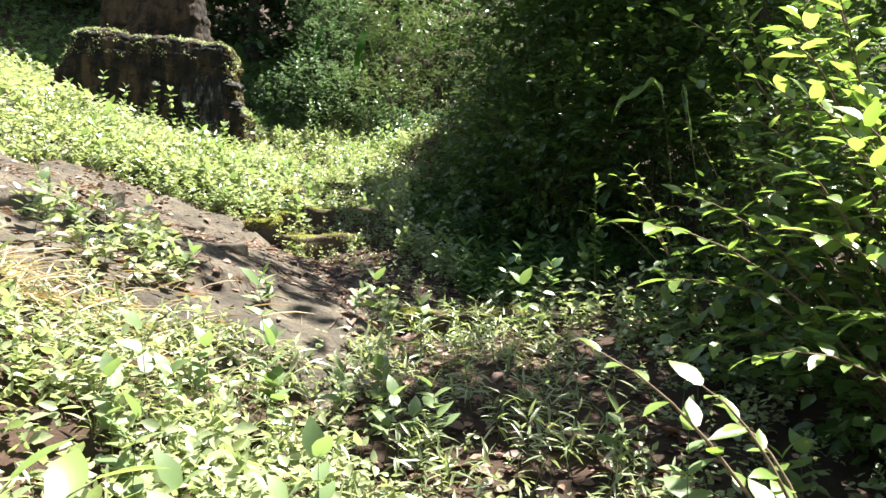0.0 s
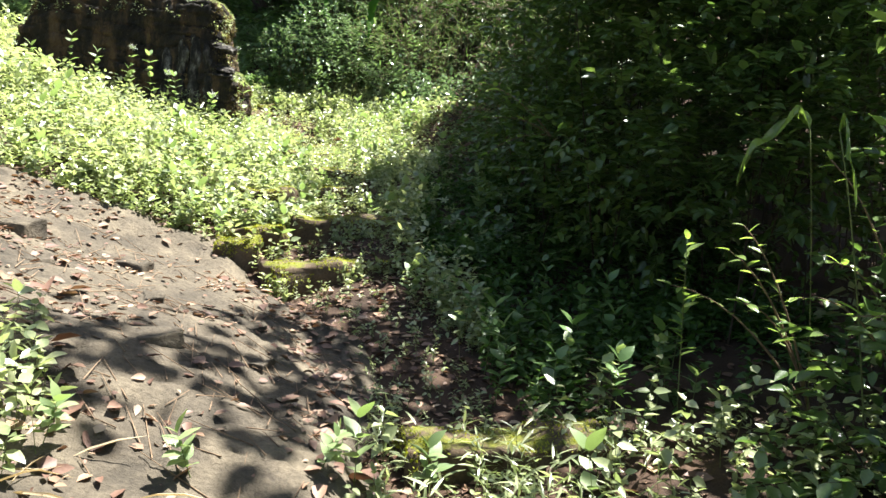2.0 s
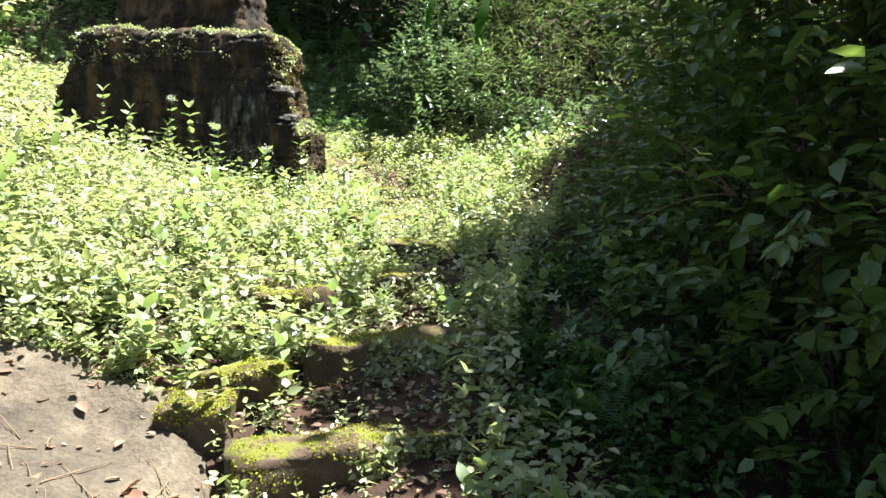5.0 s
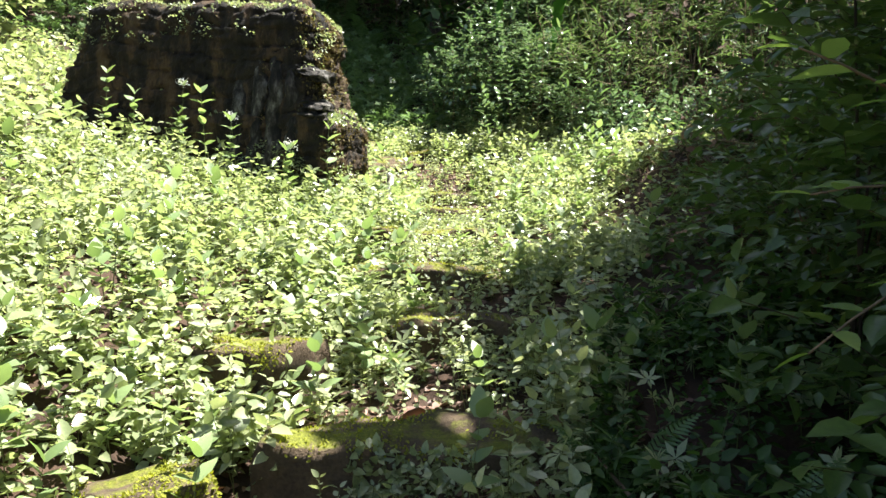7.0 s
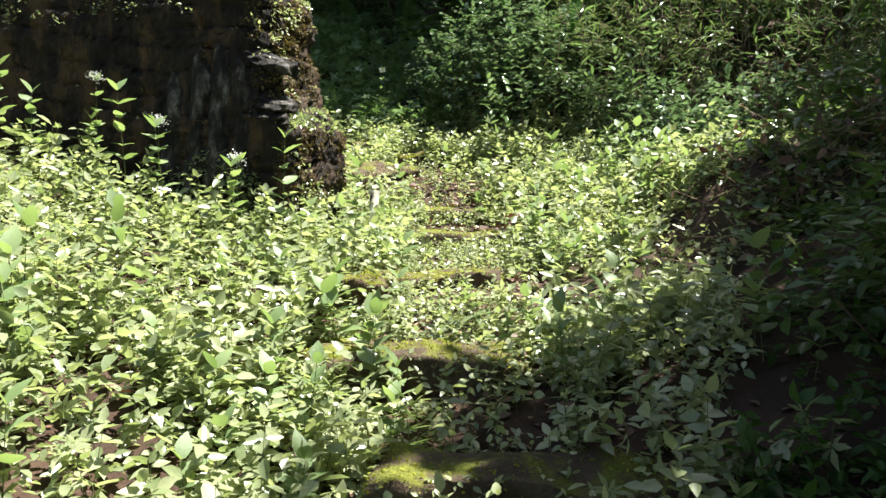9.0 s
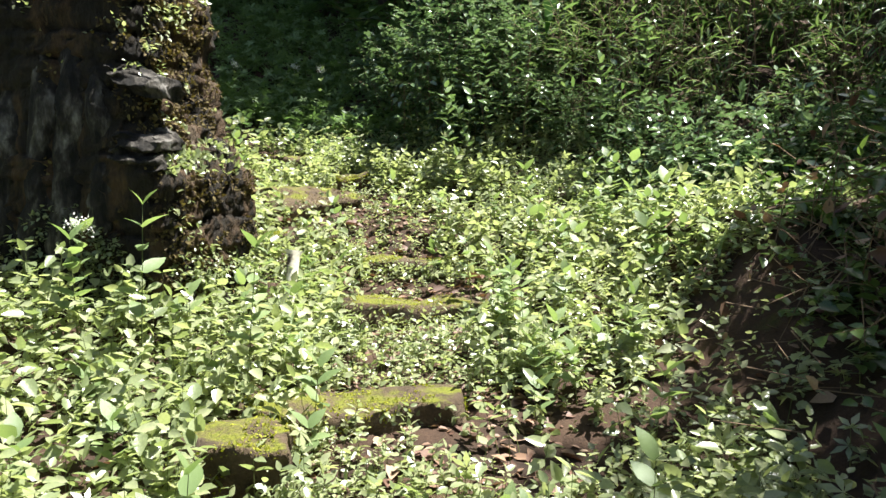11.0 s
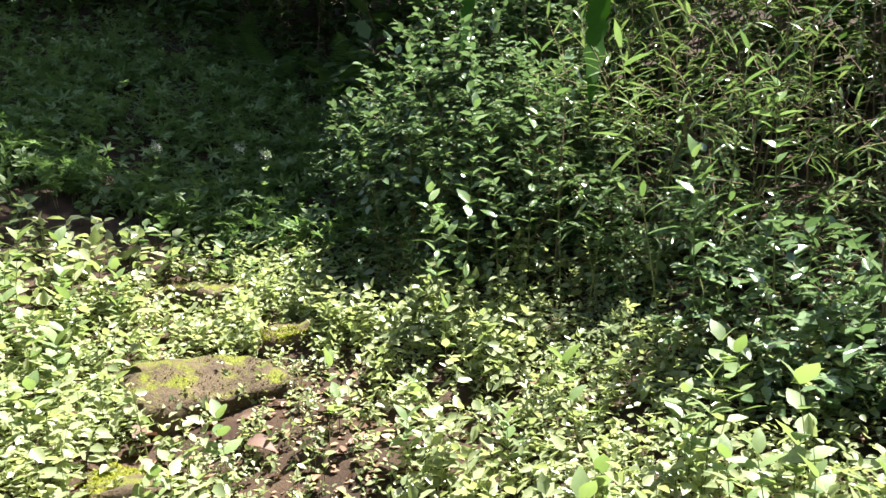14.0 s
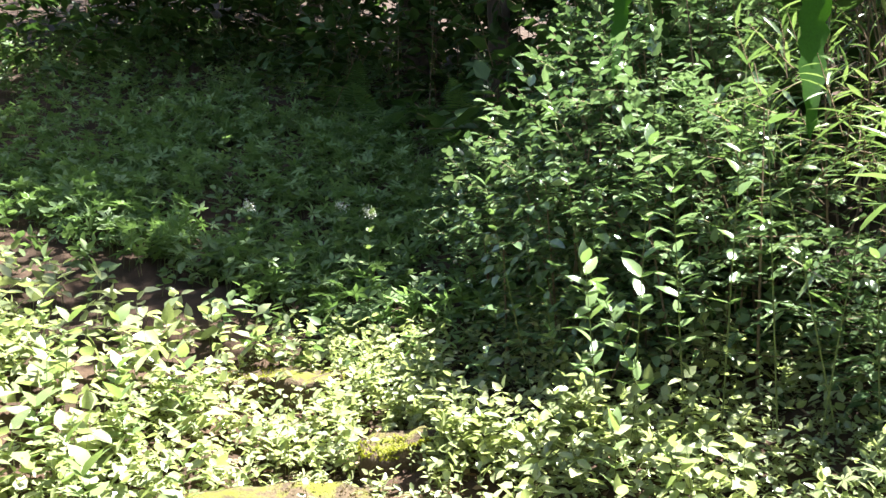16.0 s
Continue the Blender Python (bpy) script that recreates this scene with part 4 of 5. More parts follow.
# unseen leaning trees, added so their crowns throw shade on path and slope
tree(4.8, 18.0, 8.5, 1.1, 0, 1800, 96, "unseen leaning tree with a thin crown, added to cast shade", (-1.5, -0.2))
tree(4.15, 15.4, 8.5, 1.5, 0, 2700, 93, "unseen leaning tree with a thin crown, added to cast shade", (-1.3, 0.1))
tree(-8.6, 26.8, 11, 2.8, 0, 6500, 91, TREE_LABEL, (0.8, -3.2))
tree(4.0, 8.2, 9.5, 1.7, 0, 1000, 90, "unseen leaning tree with a thin crown, added to cast shade", (-3.0, -0.1))
tree(5.0, 5.6, 6.3, 0.85, 0, 800, 95, "unseen leaning tree with a thin crown, added to cast shade", (-3.3, -0.5))
tree(4.2, 11.6, 5.2, 0.95, 0, 2600, 94, "unseen leaning tree with a thin crown, added to cast shade", (-3.0, -1.0))
tree(4.4, 12.7, 5.6, 1.0, 0, 2900, 97, "unseen leaning tree with a thin crown, added to cast shade", (-3.05, -0.2))
tree(4.4, 14.0, 9, 1.8, 0, 2100, 92, "unseen leaning tree with a thin crown, added to cast shade", (-2.2, -0.3))


# ---- single plants ----
def leaf_mesh(name, width, fold, droop, mat, teeth=0.0, lobes=None):
    """One leaf of unit length along y, curved and folded along its rib; lobes: (angle, length) of a hand-shaped leaf."""
    bm = bmesh.new()
    if lobes:
        mid = bm.verts.new((0, 0, 0))
        ring = []
        for a, ln in lobes:
            for da, f in ((-0.16, 0.34), (-0.13, 0.68), (0, 1.0), (0.13, 0.68), (0.16, 0.34)):
                ang = radians(a) + da * (1 if f < 1 else 0)
                r = ln * f
                ring.append(bm.verts.new((math.sin(ang) * r, math.cos(ang) * r, -droop * r * r + fold * (abs(da) > 0) * 0.4)))
        for u, v in zip(ring, ring[1:]):
            bm.faces.new((mid, v, u))
    else:
        rows = [0, 0.1, 0.26, 0.45, 0.64, 0.82, 1.0]
        prev = None
        for k, f in enumerate(rows):
            w = width * math.sin(math.pi * f ** 0.8) ** 0.8 * (1 + teeth * (k % 2)) + 0.006
            z = -droop * f * f
            cur = [bm.verts.new((-w, f - 0.04 * (k % 2), z + fold * w * 2)), bm.verts.new((0, f, z)), bm.verts.new((w, f - 0.04 * (k % 2), z + fold * w * 2))]
            if prev:
                for i in (0, 1):
                    bm.faces.new((prev[i], prev[i + 1], cur[i + 1], cur[i]))
            prev = cur
    for f in bm.faces:
        f.smooth = True
    me = bpy.data.meshes.new(name)
    bm.to_mesh(me)
    bm.free()
    me.materials.append(mat)
    return me




def bow(a, b, sag, n=8):
    """Points of a stem from a that rises and bows over to b."""
    a, b = Vector(a), Vector(b)
    m = (a + b) / 2 + Vector((0, 0, sag))
    return [a * (1 - t) ** 2 + m * 2 * t * (1 - t) + b * t * t for t in (k / (n - 1) for k in range(n))]


def leaf_pose(p, along, up, size):
    y = Vector(along).normalized()
    x = y.cross(Vector(up)).normalized()
    z = x.cross(y)
    m = Matrix((x, y, z)).transposed().to_4x4()
    m.translation = p
    return m @ Matrix.Scale(size, 4)


P_BRIGHT = leaf_material("sapling_leaf_single", [(0.1, (0.12, 0.19, 0.045)), (0.5, (0.2, 0.29, 0.075)), (0.95, (0.3, 0.39, 0.12))], 0.26, 0.5, per_object=True, spec=0.8)
P_WEED = leaf_material("weed_leaf_single", [(0.1, (0.12, 0.18, 0.07)), (0.5, (0.19, 0.26, 0.11)), (0.95, (0.28, 0.35, 0.16))], 0.42, 0.4, per_object=True)
# weed greens darkened to hold the shade; the ferns share them
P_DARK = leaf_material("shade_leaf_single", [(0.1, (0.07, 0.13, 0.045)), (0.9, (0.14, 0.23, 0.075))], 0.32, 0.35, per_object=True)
P_GREAT = leaf_material("great_leaf", [(0.1, (0.02, 0.07, 0.01)), (0.9, (0.05, 0.125, 0.02))], 0.5, 0.5, (1.3, 1.4, 0.5), per_object=True, spec=0.12)
L_SAP = leaf_mesh("sapling_leaf", 0.2, 0.12, 0.16, P_BRIGHT, 0.06)
L_WEED = leaf_mesh("weed_leaf", 0.26, 0.08, 0.2, P_WEED, 0.08)
L_WEED_SHADED = leaf_mesh("shade_leaf", 0.26, 0.08, 0.2, P_DARK, 0.08)
L_PALM = leaf_mesh("palmate_leaf", 0, 0.03, 0.12, P_WEED, lobes=[(-115, 0.6), (-62, 0.85), (0, 1.0), (62, 0.85), (115, 0.6)])
L_PALM_SHADED = leaf_mesh("palmate_shade_leaf", 0, 0.03, 0.12, P_DARK, lobes=[(-115, 0.6), (-62, 0.85), (0, 1.0), (62, 0.85), (115, 0.6)])
L_BROAD = leaf_mesh("broad_lobed_leaf", 0, 0.05, 0.35, P_WEED, lobes=[(-140, 0.55), (-95, 0.75), (-48, 0.9), (0, 1.0), (48, 0.9), (95, 0.75), (140, 0.55)])
L_HEART = leaf_mesh("heart_leaf", 0.36, 0.06, 0.25, P_WEED)


def branched(name, foot, tips, mesh, leaf, per, label, category, group="", sag=0.25, r0=0.008, mat=None, seed=1, pairs=False, lift=0.25):
    """A plant of bowed branches from one foot, each leaf an object of its own."""
    r = random.Random(seed)
    root = new(name)
    root.location = foot
    o = Vector(foot)
    for tip in tips:
        pts = bow((0, 0, -0.03), Vector(tip) - o, sag)
        part("branch" if len(tips) > 1 else "stem", tube(pts, r0, r0 * 0.3), mat or TWIG, root)
        total = len(pts) - 1
        for k in range(per):
            f = 0.35 + 0.65 * (k + 1) / per
            i = min(int(f * total), total - 1)
            p = pts[i].lerp(pts[i + 1], min(f * total - i, 1))
            d = (pts[i + 1] - pts[i]).normalized()
            side = d.cross(Vector((0, 0, 1)))
            if side.length < 0.3:
                side = Vector((math.cos(k * 2.4), math.sin(k * 2.4), 0))
            side = (Matrix.Rotation(r.uniform(-0.5, 0.5) + (k * 1.57 if pairs else 0), 3, d) @ side).normalized()
            for sgn in ((1, -1) if pairs else ((1, -1)[k % 2],)):
                al = d * (0.55 if k < per - 1 else 1.5) + side * sgn + Vector((0, 0, r.uniform(-0.3, 0.2) + lift * 0.4))
                ob = new("leaf", mesh)
                ob.parent = root
                ob.matrix_local = leaf_pose(p, al, (r.uniform(-0.4, 0.4), r.uniform(-0.4, 0.4), 1), leaf * r.uniform(0.7, 1.2))
    return tagged(root, label, category, group)


def ground_at(x, y, dz=0.0):
    return (x, y, float(land(x, y)) + dz)


SAP_LABEL = "leafy young shrub with bright backlit leaves"
branched("sapling_shrub", ground_at(2.1, 3.3), [(0.8, 3.12, 1.62), (1.08, 3.5, 1.76), (1.3, 3.0, 1.62), (0.95, 3.25, 1.38), (1.4, 3.5, 1.5), (1.5, 2.7, 1.3), (1.7, 3.1, 2.1), (1.25, 2.75, 1.85), (1.15, 3.3, 1.1)], L_SAP, 0.13, 15, SAP_LABEL, "shrub", "saplings", 0.45, seed=3)
branched("sapling_shrub", ground_at(2.5, 4.2), [(1.25, 4.2, 2.75), (1.45, 3.3, 2.45), (1.7, 3.6, 2.9), (1.9, 3.9, 2.6), (1.35, 3.7, 2.15), (1.6, 4.3, 2.3), (1.5, 3.0, 2.0), (1.75, 3.3, 2.25), (1.6, 3.9, 1.9), (1.3, 2.9, 2.3), (1.5, 3.1, 2.65), (1.45, 3.5, 1.75)], L_SAP, 0.125, 15, SAP_LABEL, "shrub", "saplings", 0.8, seed=5)
branched("sapling_shrub", ground_at(2.3, 5.5), [(1.59, 5.29, 2.38), (2.0, 5.4, 2.2), (1.75, 5.5, 1.9), (1.5, 5.3, 1.75), (1.95, 5.2, 2.6)], L_SAP, 0.075, 14, SAP_LABEL, "shrub", "saplings", 0.5, seed=7)
branched("sapling_shrub", ground_at(2.0, 2.5), [(1.35, 2.6, 1.9), (1.2, 2.5, 1.6), (1.5, 2.4, 2.2), (1.45, 2.7, 2.0), (1.25, 2.4, 1.35), (1.6, 2.6, 1.75), (1.3, 2.8, 2.1), (1.1, 2.7, 1.15)], L_SAP, 0.12, 13, SAP_LABEL, "shrub", "saplings", 0.5, seed=17)
branched("sapling_shrub", ground_at(2.2, 3.0), [(1.5, 3.3, 2.5), (1.75, 3.0, 2.35), (1.95, 3.4, 2.7), (1.6, 3.6, 2.6), (2.1, 3.1, 2.2), (1.85, 2.8, 1.95), (1.6, 3.1, 2.05), (1.4, 3.4, 1.9), (1.75, 3.5, 1.65), (1.35, 3.2, 2.2), (1.55, 2.9, 1.7)], L_SAP, 0.14, 15, SAP_LABEL, "shrub", "saplings", 0.55, seed=23)
branched("sapling_shrub", ground_at(2.3, 4.7), [(1.7, 4.5, 2.9), (1.55, 4.8, 2.5), (1.9, 4.4, 2.5), (2.1, 4.6, 3.0), (1.65, 4.3, 2.1), (1.4, 4.6, 1.8), (1.8, 4.9, 1.9)], L_SAP, 0.11, 14, SAP_LABEL, "shrub", "saplings", 0.6, seed=29)
branched("low_sapling", ground_at(1.15, 2.0), [(0.46, 2.2, 1.24), (0.74, 2.15, 1.16), (0.9, 2.3, 1.02), (0.85, 2.05, 0.85)], L_SAP, 0.115, 7, "small sapling with large light green leaves", "sapling", "saplings", 0.3, seed=9)
branched("seedling", ground_at(1.18, 5.9), [(1.16, 5.88, 1.95)], L_SAP, 0.085, 20, "slender seedling with small light green leaves", "sapling", "", 0.0, 0.004, STEM, 11)
branched("hanging_branch", (0.7, 8.5, 2.6), [(0.13, 8.1, 2.95), (0.16, 8.12, 2.68), (0.15, 8.0, 2.4)], L_SAP, 0.1, 7, "thin branch with dark green leaves hanging from the thicket", "branch", "", 0.12, 0.006, TWIG, 13)
branched("sapling_shrub", ground_at(1.9, 5.9), [(1.2, 5.35, 1.95), (1.1, 5.9, 1.7), (1.3, 5.4, 1.7), (1.35, 5.6, 2.05)], L_SAP, 0.085, 11, SAP_LABEL, "shrub", "saplings", 0.3, seed=31)
# weeds by the thicket, shade given by the darker leaf colour
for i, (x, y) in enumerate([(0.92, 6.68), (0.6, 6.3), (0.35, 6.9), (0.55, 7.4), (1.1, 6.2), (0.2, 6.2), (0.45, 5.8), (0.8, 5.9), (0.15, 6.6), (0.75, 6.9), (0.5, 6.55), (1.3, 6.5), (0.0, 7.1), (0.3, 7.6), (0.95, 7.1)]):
    branched("shade_weed", ground_at(x, y), [ground_at(x + 0.05, y, 0.30 + 0.14 * ((i * 0.618) % 1))], L_WEED_SHADED, 0.11, 5, "green leafy weed with thicket shade put into its leaf colour", "weed", "shade weeds", 0, 0.004, STEM, 20 + i, True)
for i, (x, y, h) in enumerate([(-1.51, 11.6, 0.24), (-1.63, 10.95, 0.2), (-1.72, 12.2, 0.22), (-0.45, 9.9, 0.2), (-0.15, 10.1, 0.25), (-0.3, 9.4, 0.18), (0.05, 9.7, 0.22), (-1.35, 9.95, 0.16), (-0.2, 7.6, 0.2), (-2.9, 13.4, 0.2), (-4.2, 16.2, 0.22), (-2.2, 16.9, 0.2)]):
    # close to the thicket the same weed gets the shade-darkened leaf
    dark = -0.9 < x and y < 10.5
    branched("palmate_weed", ground_at(x, y), [ground_at(x + 0.1 * math.cos(i * 2.2), y + 0.1 * math.sin(i * 2.2), h + 0.1)], L_PALM_SHADED if dark else L_PALM, 0.115, 4, "low weed with hand-shaped green leaves", "weed", "palmate weeds", 0, 0.003, STEM, 40 + i)
branched("broad_leaved_plant", ground_at(-0.2, 14.9), [(-0.63, 14.48, 3.06), (-0.75, 14.75, 2.95), (-0.35, 14.5, 3.15)], L_BROAD, 0.22, 1, "plant with very large drooping lobed leaves", "plant", "", 0.3, 0.007, STEM, 61)
branched("heart_leaved_vine", ground_at(-0.15, 14.6), [(-0.33, 14.3, 2.82), (-0.2, 14.15, 2.72), (-0.5, 14.25, 2.66)], L_HEART, 0.16, 2, "vine with heart-shaped green leaves", "vine", "", 0.25, 0.005, STEM, 63)
HERB = "tall herb with paired broad green leaves"
for i in range(20):
    a, b = (i * 0.618) % 1, (i * 0.382 + 0.2) % 1
    x, y = -1.9 + 1.2 * a, 13.9 + 2.3 * b
    h = 0.28 + 0.3 * ((i * 0.271) % 1)
    branched("tall_herb", ground_at(x, y), [ground_at(x + 0.06 * math.sin(i), y, h)], L_WEED, 0.088, 6, HERB, "herb", "tall herbs on the bank", 0, 0.004, STEM, 70 + i, True)
for i in range(34):
    a, b = (i * 0.618 + 0.3) % 1, (i * 0.7548) % 1
    x, y = (-4.6 + 2.7 * a, 8.6 + 3.9 * b) if i < 22 else (-2.3 + 1.3 * a, 14.6 + 2.0 * b)
    h = 0.24 + 0.3 * ((i * 0.271) % 1)
    branched("broad_weed", ground_at(x, y), [ground_at(x + 0.07 * math.sin(i * 1.9), y + 0.05 * math.cos(i), h)], L_WEED, 0.105 + 0.05 * ((i * 0.44) % 1), 4, "bright green weed with broad oval leaves in sunlight", "weed", "broad-leaved weeds beside the steps", 0, 0.004, STEM, 200 + i, True)
for i in range(9):
    x, y = -6.2 + 0.42 * i, 12.7 + 0.3 * ((i * 0.618) % 1)
    branched("tall_herb", ground_at(x, y), [ground_at(x + 0.08 * math.sin(i), y, 0.5 + 0.45 * ((i * 0.7) % 1))], L_WEED, 0.12, 6, HERB, "herb", "tall herbs by the rock", 0, 0.004, STEM, 120 + i, True)


# ---- tall stems before the shrub wall ----
P_GLOSSY = leaf_material("glossy_leaf_single", [(0.1, (0.07, 0.12, 0.045)), (0.5, (0.13, 0.2, 0.08)), (0.95, (0.23, 0.3, 0.14))], 0.12, 0.28, (1.3, 1.4, 0.85), per_object=True, spec=1.0)
L_LANCE = leaf_mesh("narrow_leaf", 0.085, 0.1, 0.25, P_GLOSSY)
L_GLOSSY = leaf_mesh("glossy_leaf", 0.2, 0.1, 0.2, P_GLOSSY)
for i in range(20):
    a, b, c = (i * 0.618 + 0.1) % 1, (i * 0.7548 + 0.4) % 1, (i * 0.5698) % 1
    x = -3.7 + 2.7 * a
    y = 18.25 - 0.35 * (x + 3.0) - 0.55 * b
    h = 0.7 + 1.1 * c
    broad = x < -2.3 or i % 3 == 0
    branched("tall_shoot", ground_at(x, y), [ground_at(x + 0.22 * math.sin(i * 2.1), y - 0.12 - 0.15 * b, h)], L_GLOSSY if broad else L_LANCE, (0.1 if broad else 0.17) * (0.85 + 0.4 * b), 9 + i % 4,
             "slender upright shoot with glossy green leaves" if broad else "slender bamboo shoot with narrow green leaves", "shoot", "shoots before the shrubs", 0.05, 0.005, STEM, 700 + i, broad)
for i, (x, y, h) in enumerate([(-5.7, 16.75, 0.55), (-5.5, 16.5, 0.45), (-5.9, 17.0, 0.6), (-6.1, 16.7, 0.5), (-5.3, 16.9, 0.42), (-5.75, 17.3, 0.5), (-6.3, 17.2, 0.55), (-4.95, 16.35, 0.4)]):
    branched("tall_herb", ground_at(x, y), [ground_at(x + 0.06 * math.sin(i), y, h)], L_WEED, 0.115, 6, HERB, "herb", "tall herbs above the steps", 0, 0.004, STEM, 760 + i, True)


# ---- plants on the rock ----
moss_coat(BOULDER, 5200, 77, 0.55, 0.035, LEAF_WEED)


def rock_creepers():
    """Small creeping plants down the path side and along the top edge of the tall rock."""
    r = np.random.default_rng(12)
    me = BOULDER.data
    n = len(me.vertices)
    co, no = np.empty(n * 3, np.float32), np.empty(n * 3, np.float32)
    me.vertices.foreach_get("co", co)
    me.vertices.foreach_get("normal", no)
    co, no = co.reshape(-1, 3), no.reshape(-1, 3)
    side = (no[:, 0] > 0.5) & (co[:, 1] < 14.0)
    foot = ((no[:, 1] < -0.4) | (no[:, 0] > 0.4)) & (co[:, 2] < 3.1 + 0.25 * np.sin(co[:, 0] * 4)) & (co[:, 0] > -4.6)
    brow = (no[:, 1] < -0.2) & (co[:, 2] > 4.35)
    P, N = [], []
    for sel, count in ((side, 130), (foot, 1900), (brow, 260)):
        i = np.flatnonzero(sel)
        grip = np.array([noise.noise(Vector(co[k]) * 2.6) for k in i])
        i = i[grip > 0.02]
        k = r.choice(i, count)
        P.append(co[k] + r.normal(0, 0.03, (count, 3)))
        N.append(no[k])
    P, N = np.repeat(np.concatenate(P), 4, 0), np.repeat(np.concatenate(N), 4, 0)
    m = len(P)
    d = N * 0.7 + r.normal(0, 0.6, (m, 3)) + np.array([0, 0, -0.1])
    v, f = leaf_arrays(P + r.normal(0, 0.02, (m, 3)), d, N * 0.4 + np.array([0, 0, 1.0]) + r.normal(0, 0.3, (m, 3)), 0.032 * r.uniform(0.6, 1.4, m), SM)
    ob = joined("creepers", [(v, f, 0)], [LEAF_WEED], BOULDER)
    tagged(ob, "small yellow-green creeping plants", kind="stuff")


rock_creepers()
moss_coat(BOULDER, 6000, 78, size=0.024, mat=MOSS_BROWN, front="path side", name="dry_moss", label="brown dried moss")

# ---- ferns, sheath, flowers, great leaf ----
def frond_mesh(length, mat):
    bm = tube([(0, 0, 0), (0, length * 0.35, length * 0.22), (0, length * 0.7, length * 0.26), (0, length, length * 0.12)], 0.003, 0.001, 4)
    me = bpy.data.meshes.new("frond")
    pts = [Vector(p) for p in bow((0, 0, 0), (0, length, length * 0.12), length * 0.2, 24)]
    for k in range(3, 24):
        f = k / 23
        for sgn in (-1, 1):
            ln = length * 0.24 * math.sin(math.pi * min(1, f * 0.85 + 0.12)) + 0.006
            p = pts[k]
            w = length * 0.016
            q = [bm.verts.new(p + Vector((0, -w, 0))), bm.verts.new(p + Vector((sgn * ln * 0.6, -w * 0.6 + ln * 0.15, -ln * 0.05))), bm.verts.new(p + Vector((sgn * ln, ln * 0.3, -ln * 0.2))), bm.verts.new(p + Vector((sgn * ln * 0.55, w + ln * 0.15, -ln * 0.03))), bm.verts.new(p + Vector((0, w, 0)))]
            bm.faces.new(q if sgn > 0 else q[::-1])
    bm.to_mesh(me)
    bm.free()
    me.materials.append(mat)
    return me


FROND = frond_mesh(0.42, P_DARK)
for i, (x, y, big) in enumerate([(-0.28, 9.35, 1.0), (0.22, 9.05, 1.0), (0.1, 8.6, 0.9), (-7.6, 23.6, 2.2), (-6.4, 23.9, 2.4), (-5.4, 22.9, 2.0), (-8.6, 24.4, 2.4)]):
    fern = new("fern")
    fern.location = ground_at(x, y)
    for k in range(6):
        fr = new("frond", FROND)
        fr.parent = fern
        fr.matrix_local = pose(0, 0, 0, 12 + 14 * (k % 3), 0, 60 * k + 17 * i) @ Matrix.Scale(big * (0.8 + 0.1 * (k % 3)), 4)
    tagged(fern, "green fern with feathery arching fronds", "fern", "ferns")


def great_leaf(name, foot, top, tip, width, label):
    """A strap-like leaf on a stalk that bows over and hangs."""
    root = new(name)
    root.location = foot
    o = Vector(foot)
    pts = bow((0, 0, -0.05), Vector(top) - o, 0.3)
    part("stalk", tube(pts, min(0.02, width * 0.3), min(0.012, width * 0.2)), STEM, root)
    bm = bmesh.new()
    prev = None
    tear = np.random.default_rng(int(width * 1000))
    for k, p in enumerate(bow(Vector(top) - o, Vector(tip) - o, 0.28, 32)):
        f = k / 31
        w = width * math.sin(math.pi * min(1, 0.1 + f * 0.9)) ** 0.6 + 0.004
        wl, wr = w * tear.uniform(0.55, 1.05), w * tear.uniform(0.55, 1.05)
        p = p + Vector((0.25 * width * math.sin(8 * f), 0.3 * width * math.sin(11 * f), 0))
        cur = [bm.verts.new(p + Vector((-wl, -0.9 * wl, 0.06 * math.sin(9 * f)))), bm.verts.new(p), bm.verts.new(p + Vector((wr, 0.75 * wr, 0.05 * math.sin(7 * f + 1))))]
        if prev:
            for i in (0, 1):
                bm.faces.new((prev[i], prev[i + 1], cur[i + 1], cur[i])).smooth = True
        prev = cur
    part("blade", bm, P_GREAT if width > 0.04 else P_BRIGHT, root)
    tagged(root, label, "plant")


great_leaf("great_leaf_plant", ground_at(-1.4, 18.9), (-1.95, 18.25, 6.1), (-2.15, 17.95, 4.75), 0.085, "tall plant with a long hanging green leaf")
great_leaf("great_leaf_plant", ground_at(-2.9, 19.4), (-3.05, 18.9, 6.3), (-3.2, 18.7, 5.3), 0.05, "tall plant with a narrow hanging green leaf")
great_leaf("reed", ground_at(1.75, 5.6), (1.45, 5.2, 2.5), (1.05, 4.9, 2.25), 0.008, "tall grass with a long arching pale blade")
great_leaf("reed", ground_at(1.9, 5.3), (1.6, 5.25, 2.5), (1.62, 5.1, 2.15), 0.014, "tall grass with a long arching pale blade")


def sheath():
    """A dry bamboo sheath stuck among the weeds."""
    bm = bmesh.new()
    prev = None
    for k in range(10):
        f = k / 9
        w = 0.042 * (1 - f) ** 0.35 + 0.004
        w *= 1.5 if k == 0 else 1
        cur = [bm.verts.new((w * math.sin(a), -0.03 * math.cos(a) + 0.03, -0.42 * f + 0.02 * math.sin(8 * f))) for a in (-1.2, -0.6, 0, 0.6, 1.2)]
        if prev:
            for i in range(4):
                bm.faces.new((prev[i], prev[i + 1], cur[i + 1], cur[i])).smooth = True
        prev = cur
    ob = part("bamboo_sheath", bm, SHEATH, None)
    x, y = -3.22, 14.3
    ob.matrix_world = pose(x, y, float(land(x, y)) + 0.5, -14, 8, 35)
    tagged(ob, "pale dry bamboo sheath with dark blotches standing in weeds", "sheath")


